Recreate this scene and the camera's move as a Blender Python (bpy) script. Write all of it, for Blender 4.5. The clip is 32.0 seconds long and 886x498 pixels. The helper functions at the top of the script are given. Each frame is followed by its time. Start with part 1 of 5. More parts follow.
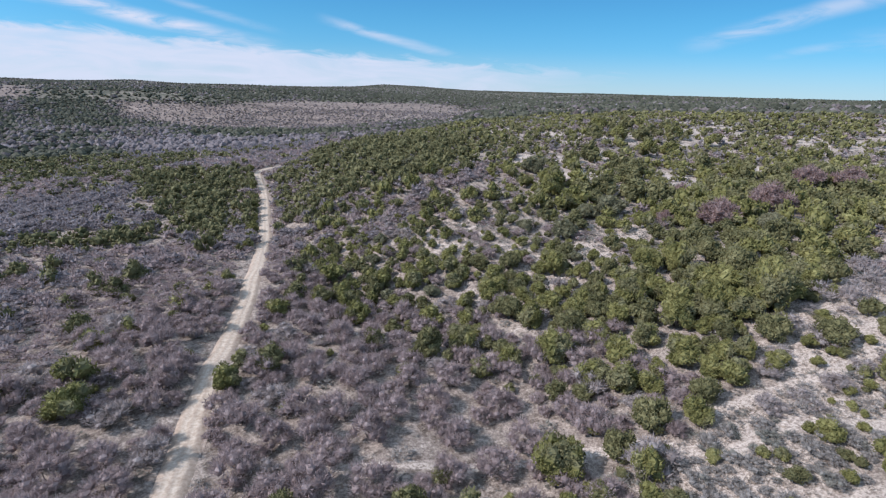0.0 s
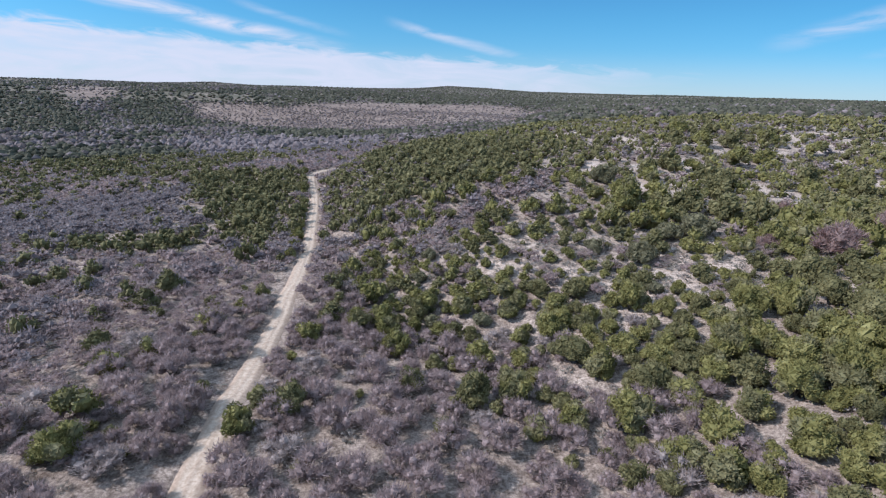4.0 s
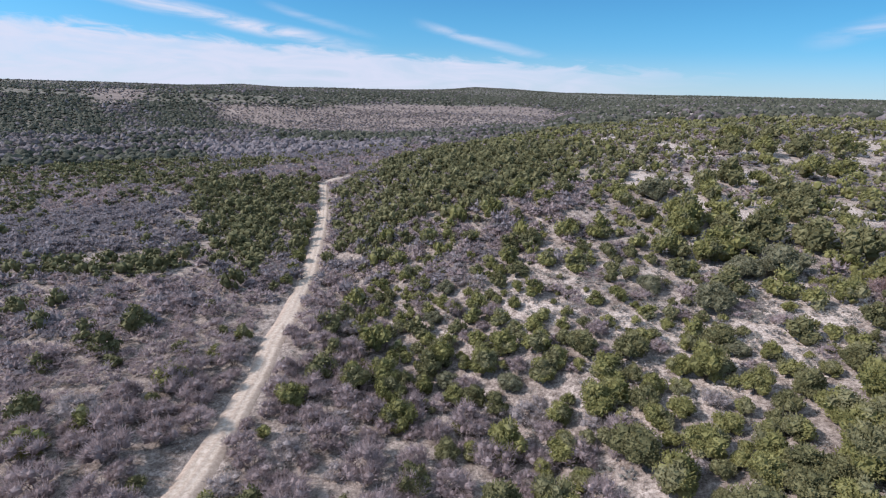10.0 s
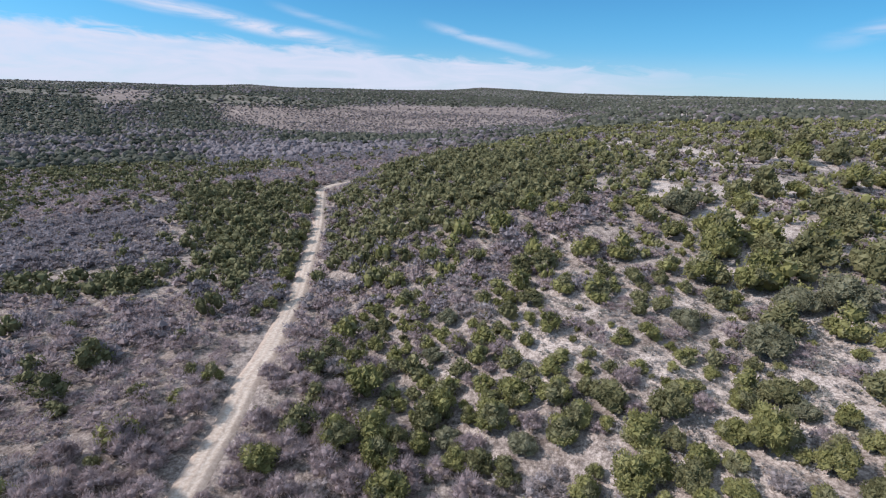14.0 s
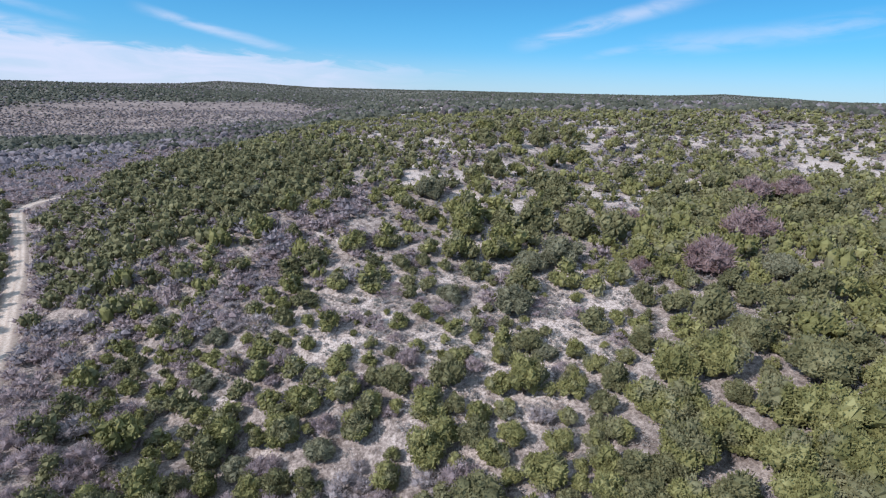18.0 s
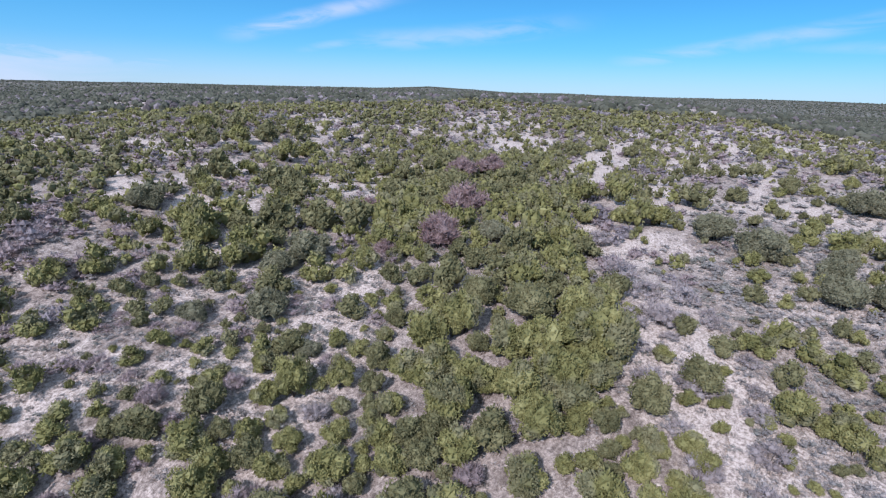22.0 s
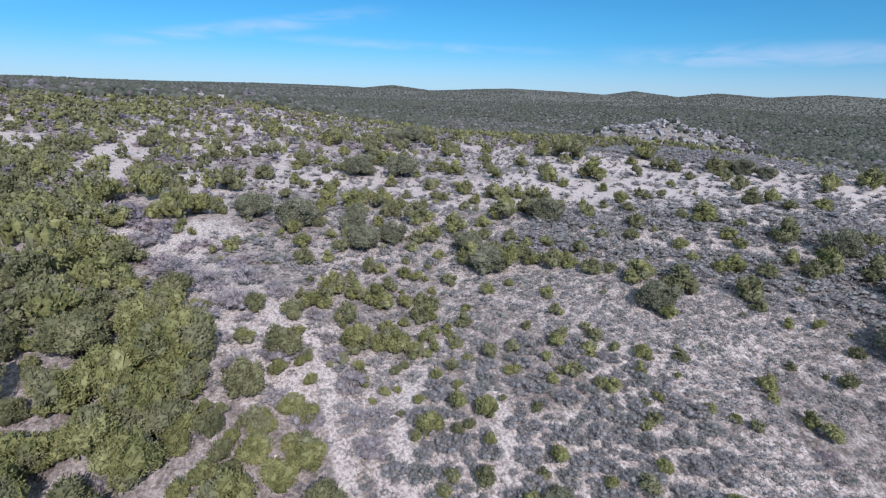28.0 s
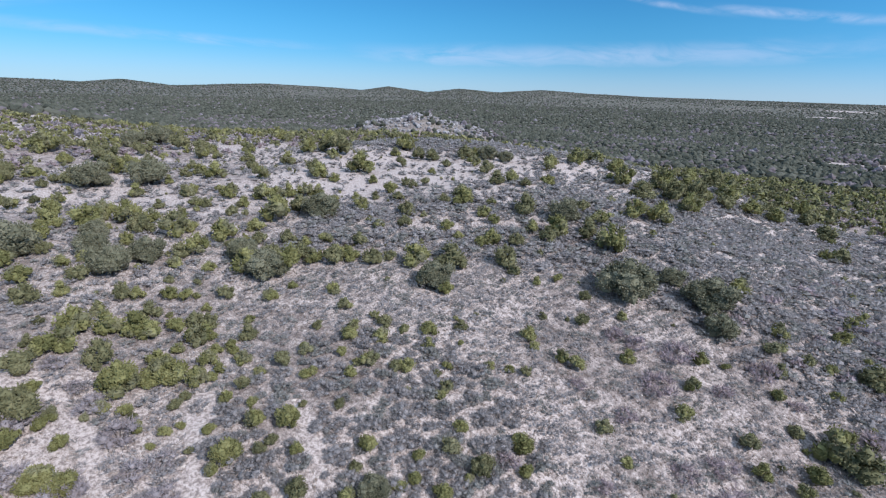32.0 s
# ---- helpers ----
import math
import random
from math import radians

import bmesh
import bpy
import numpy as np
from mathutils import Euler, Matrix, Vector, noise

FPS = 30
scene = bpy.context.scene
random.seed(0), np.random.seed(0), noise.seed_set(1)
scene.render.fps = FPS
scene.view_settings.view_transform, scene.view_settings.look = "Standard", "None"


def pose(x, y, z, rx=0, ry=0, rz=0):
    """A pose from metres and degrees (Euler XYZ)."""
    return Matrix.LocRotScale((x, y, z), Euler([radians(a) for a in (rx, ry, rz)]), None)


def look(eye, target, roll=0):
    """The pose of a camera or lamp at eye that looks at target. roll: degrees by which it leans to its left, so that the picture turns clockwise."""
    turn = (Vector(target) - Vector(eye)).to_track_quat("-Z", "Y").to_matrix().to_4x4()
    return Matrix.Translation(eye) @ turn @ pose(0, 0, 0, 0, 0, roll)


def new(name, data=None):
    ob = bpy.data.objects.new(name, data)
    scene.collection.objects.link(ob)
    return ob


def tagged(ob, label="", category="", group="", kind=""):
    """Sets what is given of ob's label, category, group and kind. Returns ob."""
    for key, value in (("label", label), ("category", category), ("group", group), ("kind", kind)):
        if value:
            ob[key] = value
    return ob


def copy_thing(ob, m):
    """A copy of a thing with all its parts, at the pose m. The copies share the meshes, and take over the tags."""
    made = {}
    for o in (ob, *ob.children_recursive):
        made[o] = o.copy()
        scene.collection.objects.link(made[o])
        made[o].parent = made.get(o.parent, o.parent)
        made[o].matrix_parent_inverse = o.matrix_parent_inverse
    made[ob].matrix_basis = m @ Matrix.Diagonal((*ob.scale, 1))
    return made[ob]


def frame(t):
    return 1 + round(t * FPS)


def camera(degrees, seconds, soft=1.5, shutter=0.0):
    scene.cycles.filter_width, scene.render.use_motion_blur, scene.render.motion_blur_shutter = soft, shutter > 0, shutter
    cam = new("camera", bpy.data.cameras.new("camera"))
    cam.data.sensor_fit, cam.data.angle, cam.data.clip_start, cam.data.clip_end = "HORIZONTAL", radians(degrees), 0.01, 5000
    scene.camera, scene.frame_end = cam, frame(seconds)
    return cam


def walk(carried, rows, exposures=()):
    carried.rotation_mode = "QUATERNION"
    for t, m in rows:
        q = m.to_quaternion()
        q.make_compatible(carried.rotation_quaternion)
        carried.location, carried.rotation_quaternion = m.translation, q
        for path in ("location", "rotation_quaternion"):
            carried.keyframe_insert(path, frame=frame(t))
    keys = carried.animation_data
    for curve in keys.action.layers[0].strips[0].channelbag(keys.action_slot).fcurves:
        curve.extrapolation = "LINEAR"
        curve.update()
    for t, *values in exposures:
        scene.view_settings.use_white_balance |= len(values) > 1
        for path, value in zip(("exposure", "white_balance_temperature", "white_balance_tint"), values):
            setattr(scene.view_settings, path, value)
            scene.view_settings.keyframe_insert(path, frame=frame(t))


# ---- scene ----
cam = camera(82.7, 32.0, soft=1.2)
PATH = [
    (0, (-3.93, -29.47, 40.21), (5.39, 26.96, 22.06), 1.77),
    (0.5, (-3.48, -27.73, 40.13), (5.05, 28.82, 21.99), 1.74),
    (1, (-3.06, -26.02, 40.07), (4.90, 30.61, 21.92), 1.73),
    (1.5, (-2.68, -24.35, 40.01), (3.93, 32.45, 21.84), 1.74),
    (2, (-2.32, -22.72, 39.97), (2.70, 34.24, 21.77), 1.74),
    (2.5, (-1.98, -21.08, 39.93), (1.54, 35.98, 21.72), 1.74),
    (3, (-1.69, -19.44, 39.90), (1.38, 37.65, 21.69), 1.74),
    (3.5, (-1.44, -17.81, 39.88), (1.42, 39.29, 21.68), 1.74),
    (5.5, (-0.80, -11.36, 39.82), (0.18, 45.83, 21.68), 1.67),
    (6, (-0.61, -9.77, 39.87), (0.17, 47.41, 21.72), 1.63),
    (6.5, (-0.46, -8.19, 39.93), (0.24, 48.99, 21.77), 1.61),
    (7, (-0.37, -6.61, 39.98), (0.33, 50.57, 21.82), 1.59),
    (7.5, (-0.31, -5.02, 40.01), (0.42, 52.16, 21.85), 1.57),
    (8, (-0.24, -3.40, 40.01), (0.52, 53.78, 21.84), 1.55),
    (8.5, (-0.14, -1.73, 40.00), (0.44, 55.45, 21.82), 1.53),
    (9, (0.00, 0.01, 39.96), (-0.00, 57.19, 21.79), 1.52),
    (9.5, (0.15, 1.79, 39.87), (-0.10, 58.97, 21.72), 1.53),
    (10, (0.31, 3.57, 39.78), (-0.17, 60.76, 21.64), 1.52),
    (10.5, (0.44, 5.35, 39.74), (-0.73, 62.53, 21.60), 1.50),
    (11, (0.54, 7.14, 39.73), (-0.99, 64.31, 21.61), 1.48),
    (11.5, (0.62, 8.94, 39.74), (-1.05, 66.11, 21.63), 1.47),
    (12, (0.70, 10.73, 39.76), (-1.10, 67.90, 21.64), 1.44),
    (12.5, (0.75, 12.47, 39.78), (-1.15, 69.64, 21.68), 1.42),
    (13, (0.78, 14.01, 39.81), (-1.14, 71.19, 21.73), 1.41),
    (13.5, (0.81, 15.27, 39.87), (-1.07, 72.45, 21.79), 1.43),
    (15.5, (1.00, 16.70, 40.27), (6.22, 73.63, 22.06), 1.85),
    (16, (1.00, 16.70, 40.26), (9.45, 73.26, 22.12), 1.77),
    (16.5, (0.96, 16.66, 40.29), (13.62, 72.45, 22.20), 1.71),
    (17, (0.91, 16.60, 40.32), (18.08, 71.19, 22.28), 1.67),
    (17.5, (0.88, 16.59, 40.34), (22.08, 69.75, 22.33), 1.64),
    (18, (0.89, 16.60, 40.34), (25.91, 68.08, 22.34), 1.64),
    (18.5, (0.89, 16.61, 40.34), (29.48, 66.20, 22.36), 1.61),
    (19, (0.89, 16.60, 40.34), (32.81, 64.13, 22.37), 1.58),
    (19.5, (0.89, 16.61, 40.34), (35.80, 61.98, 22.37), 1.57),
    (20, (0.89, 16.61, 40.34), (38.55, 59.72, 22.38), 1.56),
    (20.5, (0.87, 16.60, 40.35), (41.16, 57.28, 22.39), 1.54),
    (21, (0.86, 16.59, 40.36), (43.62, 54.65, 22.39), 1.53),
    (21.5, (0.85, 16.59, 40.37), (45.89, 51.92, 22.38), 1.51),
    (22, (0.85, 16.59, 40.37), (47.98, 49.07, 22.37), 1.48),
    (22.5, (0.84, 16.59, 40.37), (49.93, 46.02, 22.38), 1.45),
    (23, (0.85, 16.59, 40.37), (51.65, 42.96, 22.39), 1.44),
    (23.5, (0.85, 16.59, 40.37), (53.20, 39.74, 22.39), 1.42),
    (24, (0.85, 16.59, 40.37), (54.66, 36.13, 22.39), 1.38),
    (24.5, (0.85, 16.59, 40.37), (56.25, 30.96, 22.37), 1.31),
    (25, (0.85, 16.59, 40.37), (57.28, 26.09, 22.35), 1.25),
    (25.5, (0.85, 16.59, 40.37), (57.85, 21.61, 22.33), 1.20),
    (27.5, (0.92, 17.20, 40.46), (57.00, 6.36, 22.09), 1.62),
    (28, (0.92, 17.22, 40.45), (55.87, 1.57, 22.13), 1.65),
    (28.5, (0.92, 17.23, 40.45), (53.89, -4.26, 22.19), 1.65),
    (29, (0.93, 17.25, 40.44), (51.23, -9.94, 22.26), 1.65),
    (29.5, (0.95, 17.30, 40.45), (47.64, -15.73, 22.31), 1.68),
    (30, (0.96, 17.33, 40.45), (45.62, -18.43, 22.35), 1.72),
    (30.5, (0.98, 17.33, 40.44), (44.29, -20.05, 22.37), 1.74),
    (31, (0.99, 17.31, 40.44), (44.00, -20.42, 22.37), 1.76),
    (31.5, (1.01, 17.29, 40.44), (43.88, -20.59, 22.36), 1.78),
    (32, (1.04, 17.27, 40.43), (43.74, -20.81, 22.36), 1.79),
]
LIGHTNESS = [(0, 0.52, 6000, 18), (7, 0.53, 6050, 21), (12, 0.53, 6150, 21), (17, 0.55, 5900, 18), (21, 0.61, 5700, 23), (24, 0.55, 5680, 23), (27, 0.5, 5650, 21), (32, 0.5, 5650, 20)]
walk(cam, [(t, look(eye, target, roll)) for t, eye, target, roll in PATH], LIGHTNESS)

# ---- daylight ----
SUN_UP, SUN_FROM = radians(38), radians(-95)  # height and bearing, clockwise from +y
world = bpy.data.worlds.new("sky")
scene.world = world
world.use_nodes = True
wn, wl = world.node_tree.nodes, world.node_tree.links


def sky_math(op, *values):
    n = wn.new("ShaderNodeMath")
    n.operation = op
    for k, value in enumerate(values):
        if isinstance(value, (int, float)):
            n.inputs[k].default_value = value
        else:
            wl.new(value, n.inputs[k])
    return n.outputs[0]


def sky_step(value, low, high):
    n = wn.new("ShaderNodeMapRange")
    n.interpolation_type = "SMOOTHSTEP"
    for k, v in (("From Min", low), ("From Max", high)):
        n.inputs[k].default_value = v
    wl.new(value, n.inputs["Value"])
    return n.outputs["Result"]


def sky_noise(scale, detail, rough, stretch, turn=0.0, bend=0.0):
    m = wn.new("ShaderNodeMapping")
    m.inputs["Scale"].default_value = stretch
    m.inputs["Rotation"].default_value = (0, 0, radians(turn))
    wl.new(sky_place, m.inputs["Vector"])
    n = wn.new("ShaderNodeTexNoise")
    n.inputs["Scale"].default_value, n.inputs["Detail"].default_value, n.inputs["Roughness"].default_value = scale, detail, rough
    n.inputs["Distortion"].default_value = bend
    wl.new(m.outputs["Vector"], n.inputs["Vector"])
    return n.outputs["Fac"]


sky = wn.new("ShaderNodeTexSky")
sky.sky_type, sky.sun_disc, sky.sun_elevation, sky.sun_rotation = "NISHITA", False, SUN_UP, SUN_FROM
sky.air_density, sky.dust_density, sky.ozone_density, sky.altitude = 1.0, 0.0, 5.0, 500
way = wn.new("ShaderNodeTexCoord").outputs["Generated"]
split = wn.new("ShaderNodeSeparateXYZ")
wl.new(way, split.inputs[0])
# bearing and height of the sky's places, in degrees
sky_turn = sky_math("MULTIPLY", sky_math("ARCTAN2", split.outputs[0], split.outputs[1]), 57.2958)
sky_up = sky_math("MULTIPLY", sky_math("ARCSINE", split.outputs[2]), 57.2958)
join = wn.new("ShaderNodeCombineXYZ")
wl.new(sky_turn, join.inputs[0])
wl.new(sky_up, join.inputs[1])
sky_place = join.outputs[0]
wisps = sky_noise(0.10, 6, 0.6, (1.0, 4.5, 1.0), 12, 1.2)
fluff = sky_noise(0.35, 5, 0.6, (0.6, 2.6, 1.0), 8, 0.6)
sway = sky_math("MULTIPLY_ADD", sky_noise(0.16, 3, 0.5, (1, 1.5, 1)), 1.6, -0.8)


def streak(turn0, up0, turn1, up1, wide, strength):
    """A streak of thin cloud between two places of the sky, feathered across."""
    dt, du = turn1 - turn0, up1 - up0
    long = math.hypot(dt, du)
    x, y = sky_math("SUBTRACT", sky_turn, turn0), sky_math("SUBTRACT", sky_up, up0)
    along = sky_math("ADD", sky_math("MULTIPLY", x, dt / long), sky_math("MULTIPLY", y, du / long))
    across = sky_math("ADD", sky_math("ADD", sky_math("MULTIPLY", x, -du / long), sky_math("MULTIPLY", y, dt / long)), sky_math("MULTIPLY", sway, 0.45))
    ends = sky_math("MULTIPLY", sky_step(along, -1.5, long * 0.25), sky_step(along, long + 2.5, long * 0.6))
    body = sky_step(sky_math("ABSOLUTE", across), wide, 0.0)
    return sky_math("MULTIPLY", sky_math("MULTIPLY", ends, body), sky_math("MULTIPLY", sky_step(wisps, 0.28, 0.62), strength))


STREAKS = [(-37, 8.2, -6, 3.2, 1.05, 1.0), (-3.6, 6.4, 11, 3.1, 0.7, 0.62), (-19, 7.6, -9, 5.2, 0.6, 0.35), (33, 4.6, 52, 9.6, 1.2, 0.6), (40, 3.7, 50, 5.4, 0.6, 0.3),
           (44, 4.4, 70, 7.0, 1.5, 0.36), (71, 2.8, 100, 7.4, 1.1, 0.4), (118, 3.0, 178, 4.4, 1.7, 0.4), (148, 9.4, 158, 7.5, 0.45, 0.45), (157, 8.0, 172, 6.2, 0.6, 0.55),
           (86, 4.4, 121, 3.7, 0.7, 0.3)]
cloud = sky_math("MULTIPLY", sky_step(sky_math("SUBTRACT", sky_math("ADD", sky_up, sky_math("MULTIPLY", sky_math("SUBTRACT", fluff, 0.5), 3.2)), sky_math("MULTIPLY_ADD", sky_turn, -0.04, 3.1)), 0.5, -0.7), sky_step(sky_turn, 40, 5))
cloud = sky_math("MULTIPLY", cloud, sky_math("MULTIPLY_ADD", sky_step(wisps, 0.3, 0.65), 0.3, 0.66))
for some in STREAKS:
    cloud = sky_math("MAXIMUM", cloud, streak(*some))
cloud = sky_math("MAXIMUM", cloud, sky_math("MULTIPLY", sky_step(sky_up, 4.5, -0.5), 0.35))
veil = wn.new("ShaderNodeMix")
veil.data_type = "RGBA"
veil.inputs[7].default_value = (5.6, 6.1, 6.75, 1)
wl.new(cloud, veil.inputs[0])
tint = wn.new("ShaderNodeMix")
tint.data_type, tint.blend_type = "RGBA", "MULTIPLY"
tint.inputs[0].default_value, tint.inputs[7].default_value = 1.0, (0.585, 0.86, 0.995, 1)
wl.new(sky.outputs["Color"], tint.inputs[6])
lift = wn.new("ShaderNodeMix")  # added fill for shadows: sky multiplied brighter and paler overhead, out of view
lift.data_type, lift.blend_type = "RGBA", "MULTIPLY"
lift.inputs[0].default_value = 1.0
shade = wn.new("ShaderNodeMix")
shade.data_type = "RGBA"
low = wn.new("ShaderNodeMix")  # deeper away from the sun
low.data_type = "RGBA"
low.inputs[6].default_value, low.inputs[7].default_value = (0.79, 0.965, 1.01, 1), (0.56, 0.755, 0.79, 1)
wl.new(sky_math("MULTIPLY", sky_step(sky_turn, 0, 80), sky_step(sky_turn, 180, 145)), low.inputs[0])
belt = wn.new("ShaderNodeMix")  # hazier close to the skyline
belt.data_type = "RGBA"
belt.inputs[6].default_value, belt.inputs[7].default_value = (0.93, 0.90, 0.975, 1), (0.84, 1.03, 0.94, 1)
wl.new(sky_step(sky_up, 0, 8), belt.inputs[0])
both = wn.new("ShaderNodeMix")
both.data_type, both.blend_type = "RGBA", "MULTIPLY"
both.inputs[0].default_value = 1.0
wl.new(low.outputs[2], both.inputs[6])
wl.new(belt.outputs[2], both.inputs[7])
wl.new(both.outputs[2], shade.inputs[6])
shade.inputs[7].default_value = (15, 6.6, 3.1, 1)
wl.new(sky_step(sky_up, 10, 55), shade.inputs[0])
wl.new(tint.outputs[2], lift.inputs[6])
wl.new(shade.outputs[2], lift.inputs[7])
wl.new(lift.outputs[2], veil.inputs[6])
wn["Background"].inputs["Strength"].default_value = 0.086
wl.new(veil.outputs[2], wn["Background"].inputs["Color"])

sun = new("sun", bpy.data.lights.new("sun", "SUN"))
sun.data.energy, sun.data.angle, sun.data.color = 3.75, radians(0.6), (1.0, 0.92, 0.81)
sun_way = Vector((math.sin(SUN_FROM) * math.cos(SUN_UP), math.cos(SUN_FROM) * math.cos(SUN_UP), math.sin(SUN_UP)))
sun.matrix_world = look(sun_way * 100, (0, 0, 0))


# ---- materials ----
def material(name, roughness=0.9):
    m = bpy.data.materials.new(name)
    m.use_nodes = True
    b = m.node_tree.nodes["Principled BSDF"]
    b.inputs["Roughness"].default_value = roughness
    b.inputs["Specular IOR Level"].default_value = 0.2
    return m, m.node_tree.nodes, m.node_tree.links, b


def noise_node(nodes, links, scale, detail=4, rough=0.6, coord=None):
    n = nodes.new("ShaderNodeTexNoise")
    n.inputs["Scale"].default_value, n.inputs["Detail"].default_value, n.inputs["Roughness"].default_value = scale, detail, rough
    if coord is None:
        coord = nodes.new("ShaderNodeNewGeometry").outputs["Position"]
    links.new(coord, n.inputs["Vector"])
    return n.outputs["Fac"]


def ramp_node(nodes, links, fac, stops):
    r = nodes.new("ShaderNodeValToRGB")
    while len(r.color_ramp.elements) < len(stops):
        r.color_ramp.elements.new(0.5)
    for e, (at, c) in zip(r.color_ramp.elements, stops):
        e.position, e.color = at, (*c, 1)
    links.new(fac, r.inputs["Fac"])
    return r.outputs["Color"]


def mix_node(nodes, links, fac, a, b, mode="MIX"):
    n = nodes.new("ShaderNodeMix")
    n.data_type, n.blend_type = "RGBA", mode
    for value, slot in ((fac, 0), (a, 6), (b, 7)):
        if isinstance(value, (int, float)):
            n.inputs[slot].default_value = value
        elif isinstance(value, tuple):
            n.inputs[slot].default_value = (*value, 1)
        else:
            links.new(value, n.inputs[slot])
    return n.outputs[2]


def math_node(nodes, links, op, a, b=0.5):
    n = nodes.new("ShaderNodeMath")
    n.operation = op
    for value, slot in ((a, 0), (b, 1)):
        if isinstance(value, (int, float)):
            n.inputs[slot].default_value = value
        else:
            links.new(value, n.inputs[slot])
    return n.outputs[0]


def bump_node(nodes, links, fac, bsdf, strength, distance):
    n = nodes.new("ShaderNodeBump")
    n.inputs["Strength"].default_value, n.inputs["Distance"].default_value = strength, distance
    links.new(fac, n.inputs["Height"])
    links.new(n.outputs["Normal"], bsdf.inputs["Normal"])


def ground_material():
    m, n, l, b = material("dry_ground", 0.95)
    geo = n.new("ShaderNodeNewGeometry").outputs["Position"]
    pale = n.new("ShaderNodeAttribute")
    pale.attribute_name = "limestone"
    wood = n.new("ShaderNodeAttribute")
    wood.attribute_name = "wooded"
    fine = noise_node(n, l, 2.8, 8, 0.8, geo)
    patch = noise_node(n, l, 0.75, 6, 0.7, geo)
    broad = noise_node(n, l, 0.12, 3, 0.6, geo)
    grass = ramp_node(n, l, fine, [(0.41, (0.14, 0.113, 0.096)), (0.5, (0.28, 0.236, 0.205)), (0.59, (0.445, 0.39, 0.346))])
    earth = ramp_node(n, l, broad, [(0.35, (0.26, 0.219, 0.193)), (0.65, (0.39, 0.346, 0.311))])
    dry = mix_node(n, l, 0.22, grass, earth)
    litter = ramp_node(n, l, patch, [(0.38, (0.45, 0.43, 0.42)), (0.56, (1.0, 1.0, 1.0))])
    dry = mix_node(n, l, 1.0, dry, litter, "MULTIPLY")
    stone = ramp_node(n, l, fine, [(0.42, (0.2, 0.166, 0.145)), (0.485, (0.36, 0.308, 0.268)), (0.565, (0.535, 0.472, 0.42))])
    broken = math_node(n, l, "MULTIPLY_ADD", noise_node(n, l, 0.5, 7, 0.75, geo), 2.0)
    broken.node.inputs[2].default_value = -1.0
    reach = math_node(n, l, "ADD", pale.outputs["Fac"], broken)
    edge = n.new("ShaderNodeMapRange")
    edge.inputs["From Min"].default_value, edge.inputs["From Max"].default_value = 0.3, 0.6
    l.new(reach, edge.inputs["Value"])
    near = mix_node(n, l, edge.outputs["Result"], dry, stone)
    grain = noise_node(n, l, 0.03, 10, 0.85, geo)
    # far woods' own colour, with the shade between trees, put into the ground
    shaded_woods = ramp_node(n, l, grain, [(0.42, (0.06, 0.064, 0.045)), (0.5, (0.1, 0.102, 0.076)), (0.6, (0.21, 0.185, 0.158))])
    leafless_floor = ramp_node(n, l, grain, [(0.42, (0.12, 0.105, 0.095)), (0.5, (0.17, 0.148, 0.136)), (0.6, (0.27, 0.232, 0.205))])
    sward = ramp_node(n, l, grain, [(0.4, (0.13, 0.105, 0.092)), (0.52, (0.205, 0.166, 0.145)), (0.62, (0.29, 0.242, 0.212))])
    bare = n.new("ShaderNodeAttribute")
    bare.attribute_name = "bare_wood"
    field = n.new("ShaderNodeAttribute")
    field.attribute_name = "field"
    thicket = mix_node(n, l, field.outputs["Fac"], mix_node(n, l, bare.outputs["Fac"], shaded_woods, leafless_floor), sward)
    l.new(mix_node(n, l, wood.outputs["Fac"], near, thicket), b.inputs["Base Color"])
    bump_node(n, l, fine, b, 0.8, 0.2)
    return m


def leaf_material(name, dark, mid, light, spread=0.35, through_light=0.45, other=None, mottle=0.46):
    m, n, l, b = material(name, 0.75)
    geo = n.new("ShaderNodeNewGeometry")
    tree = noise_node(n, l, spread, 2, 0.5, geo.outputs["Position"])
    both = math_node(n, l, "MULTIPLY_ADD", geo.outputs["Random Per Island"], mottle)
    l.new(tree, both.node.inputs[2])
    colour = ramp_node(n, l, both, [(0.42, dark), (0.7, mid), (1.0, light)])
    if other:  # some of the plants are of another hue
        kind = ramp_node(n, l, noise_node(n, l, 0.3, 1, 0.5, geo.outputs["Position"]), [(0.52, (0, 0, 0)), (0.6, (1, 1, 1))])
        grey = ramp_node(n, l, both, [(0.42, other[0]), (1.0, other[1])])
        colour = mix_node(n, l, kind, colour, grey)
    l.new(colour, b.inputs["Base Color"])
    if through_light:
        glow = n.new("ShaderNodeBsdfTranslucent")
        l.new(b.inputs["Base Color"].links[0].from_socket, glow.inputs["Color"])
        both = n.new("ShaderNodeMixShader")
        both.inputs[0].default_value = through_light
        l.new(b.outputs[0], both.inputs[1])
        l.new(glow.outputs[0], both.inputs[2])
        l.new(both.outputs[0], n["Material Output"].inputs["Surface"])
    return m


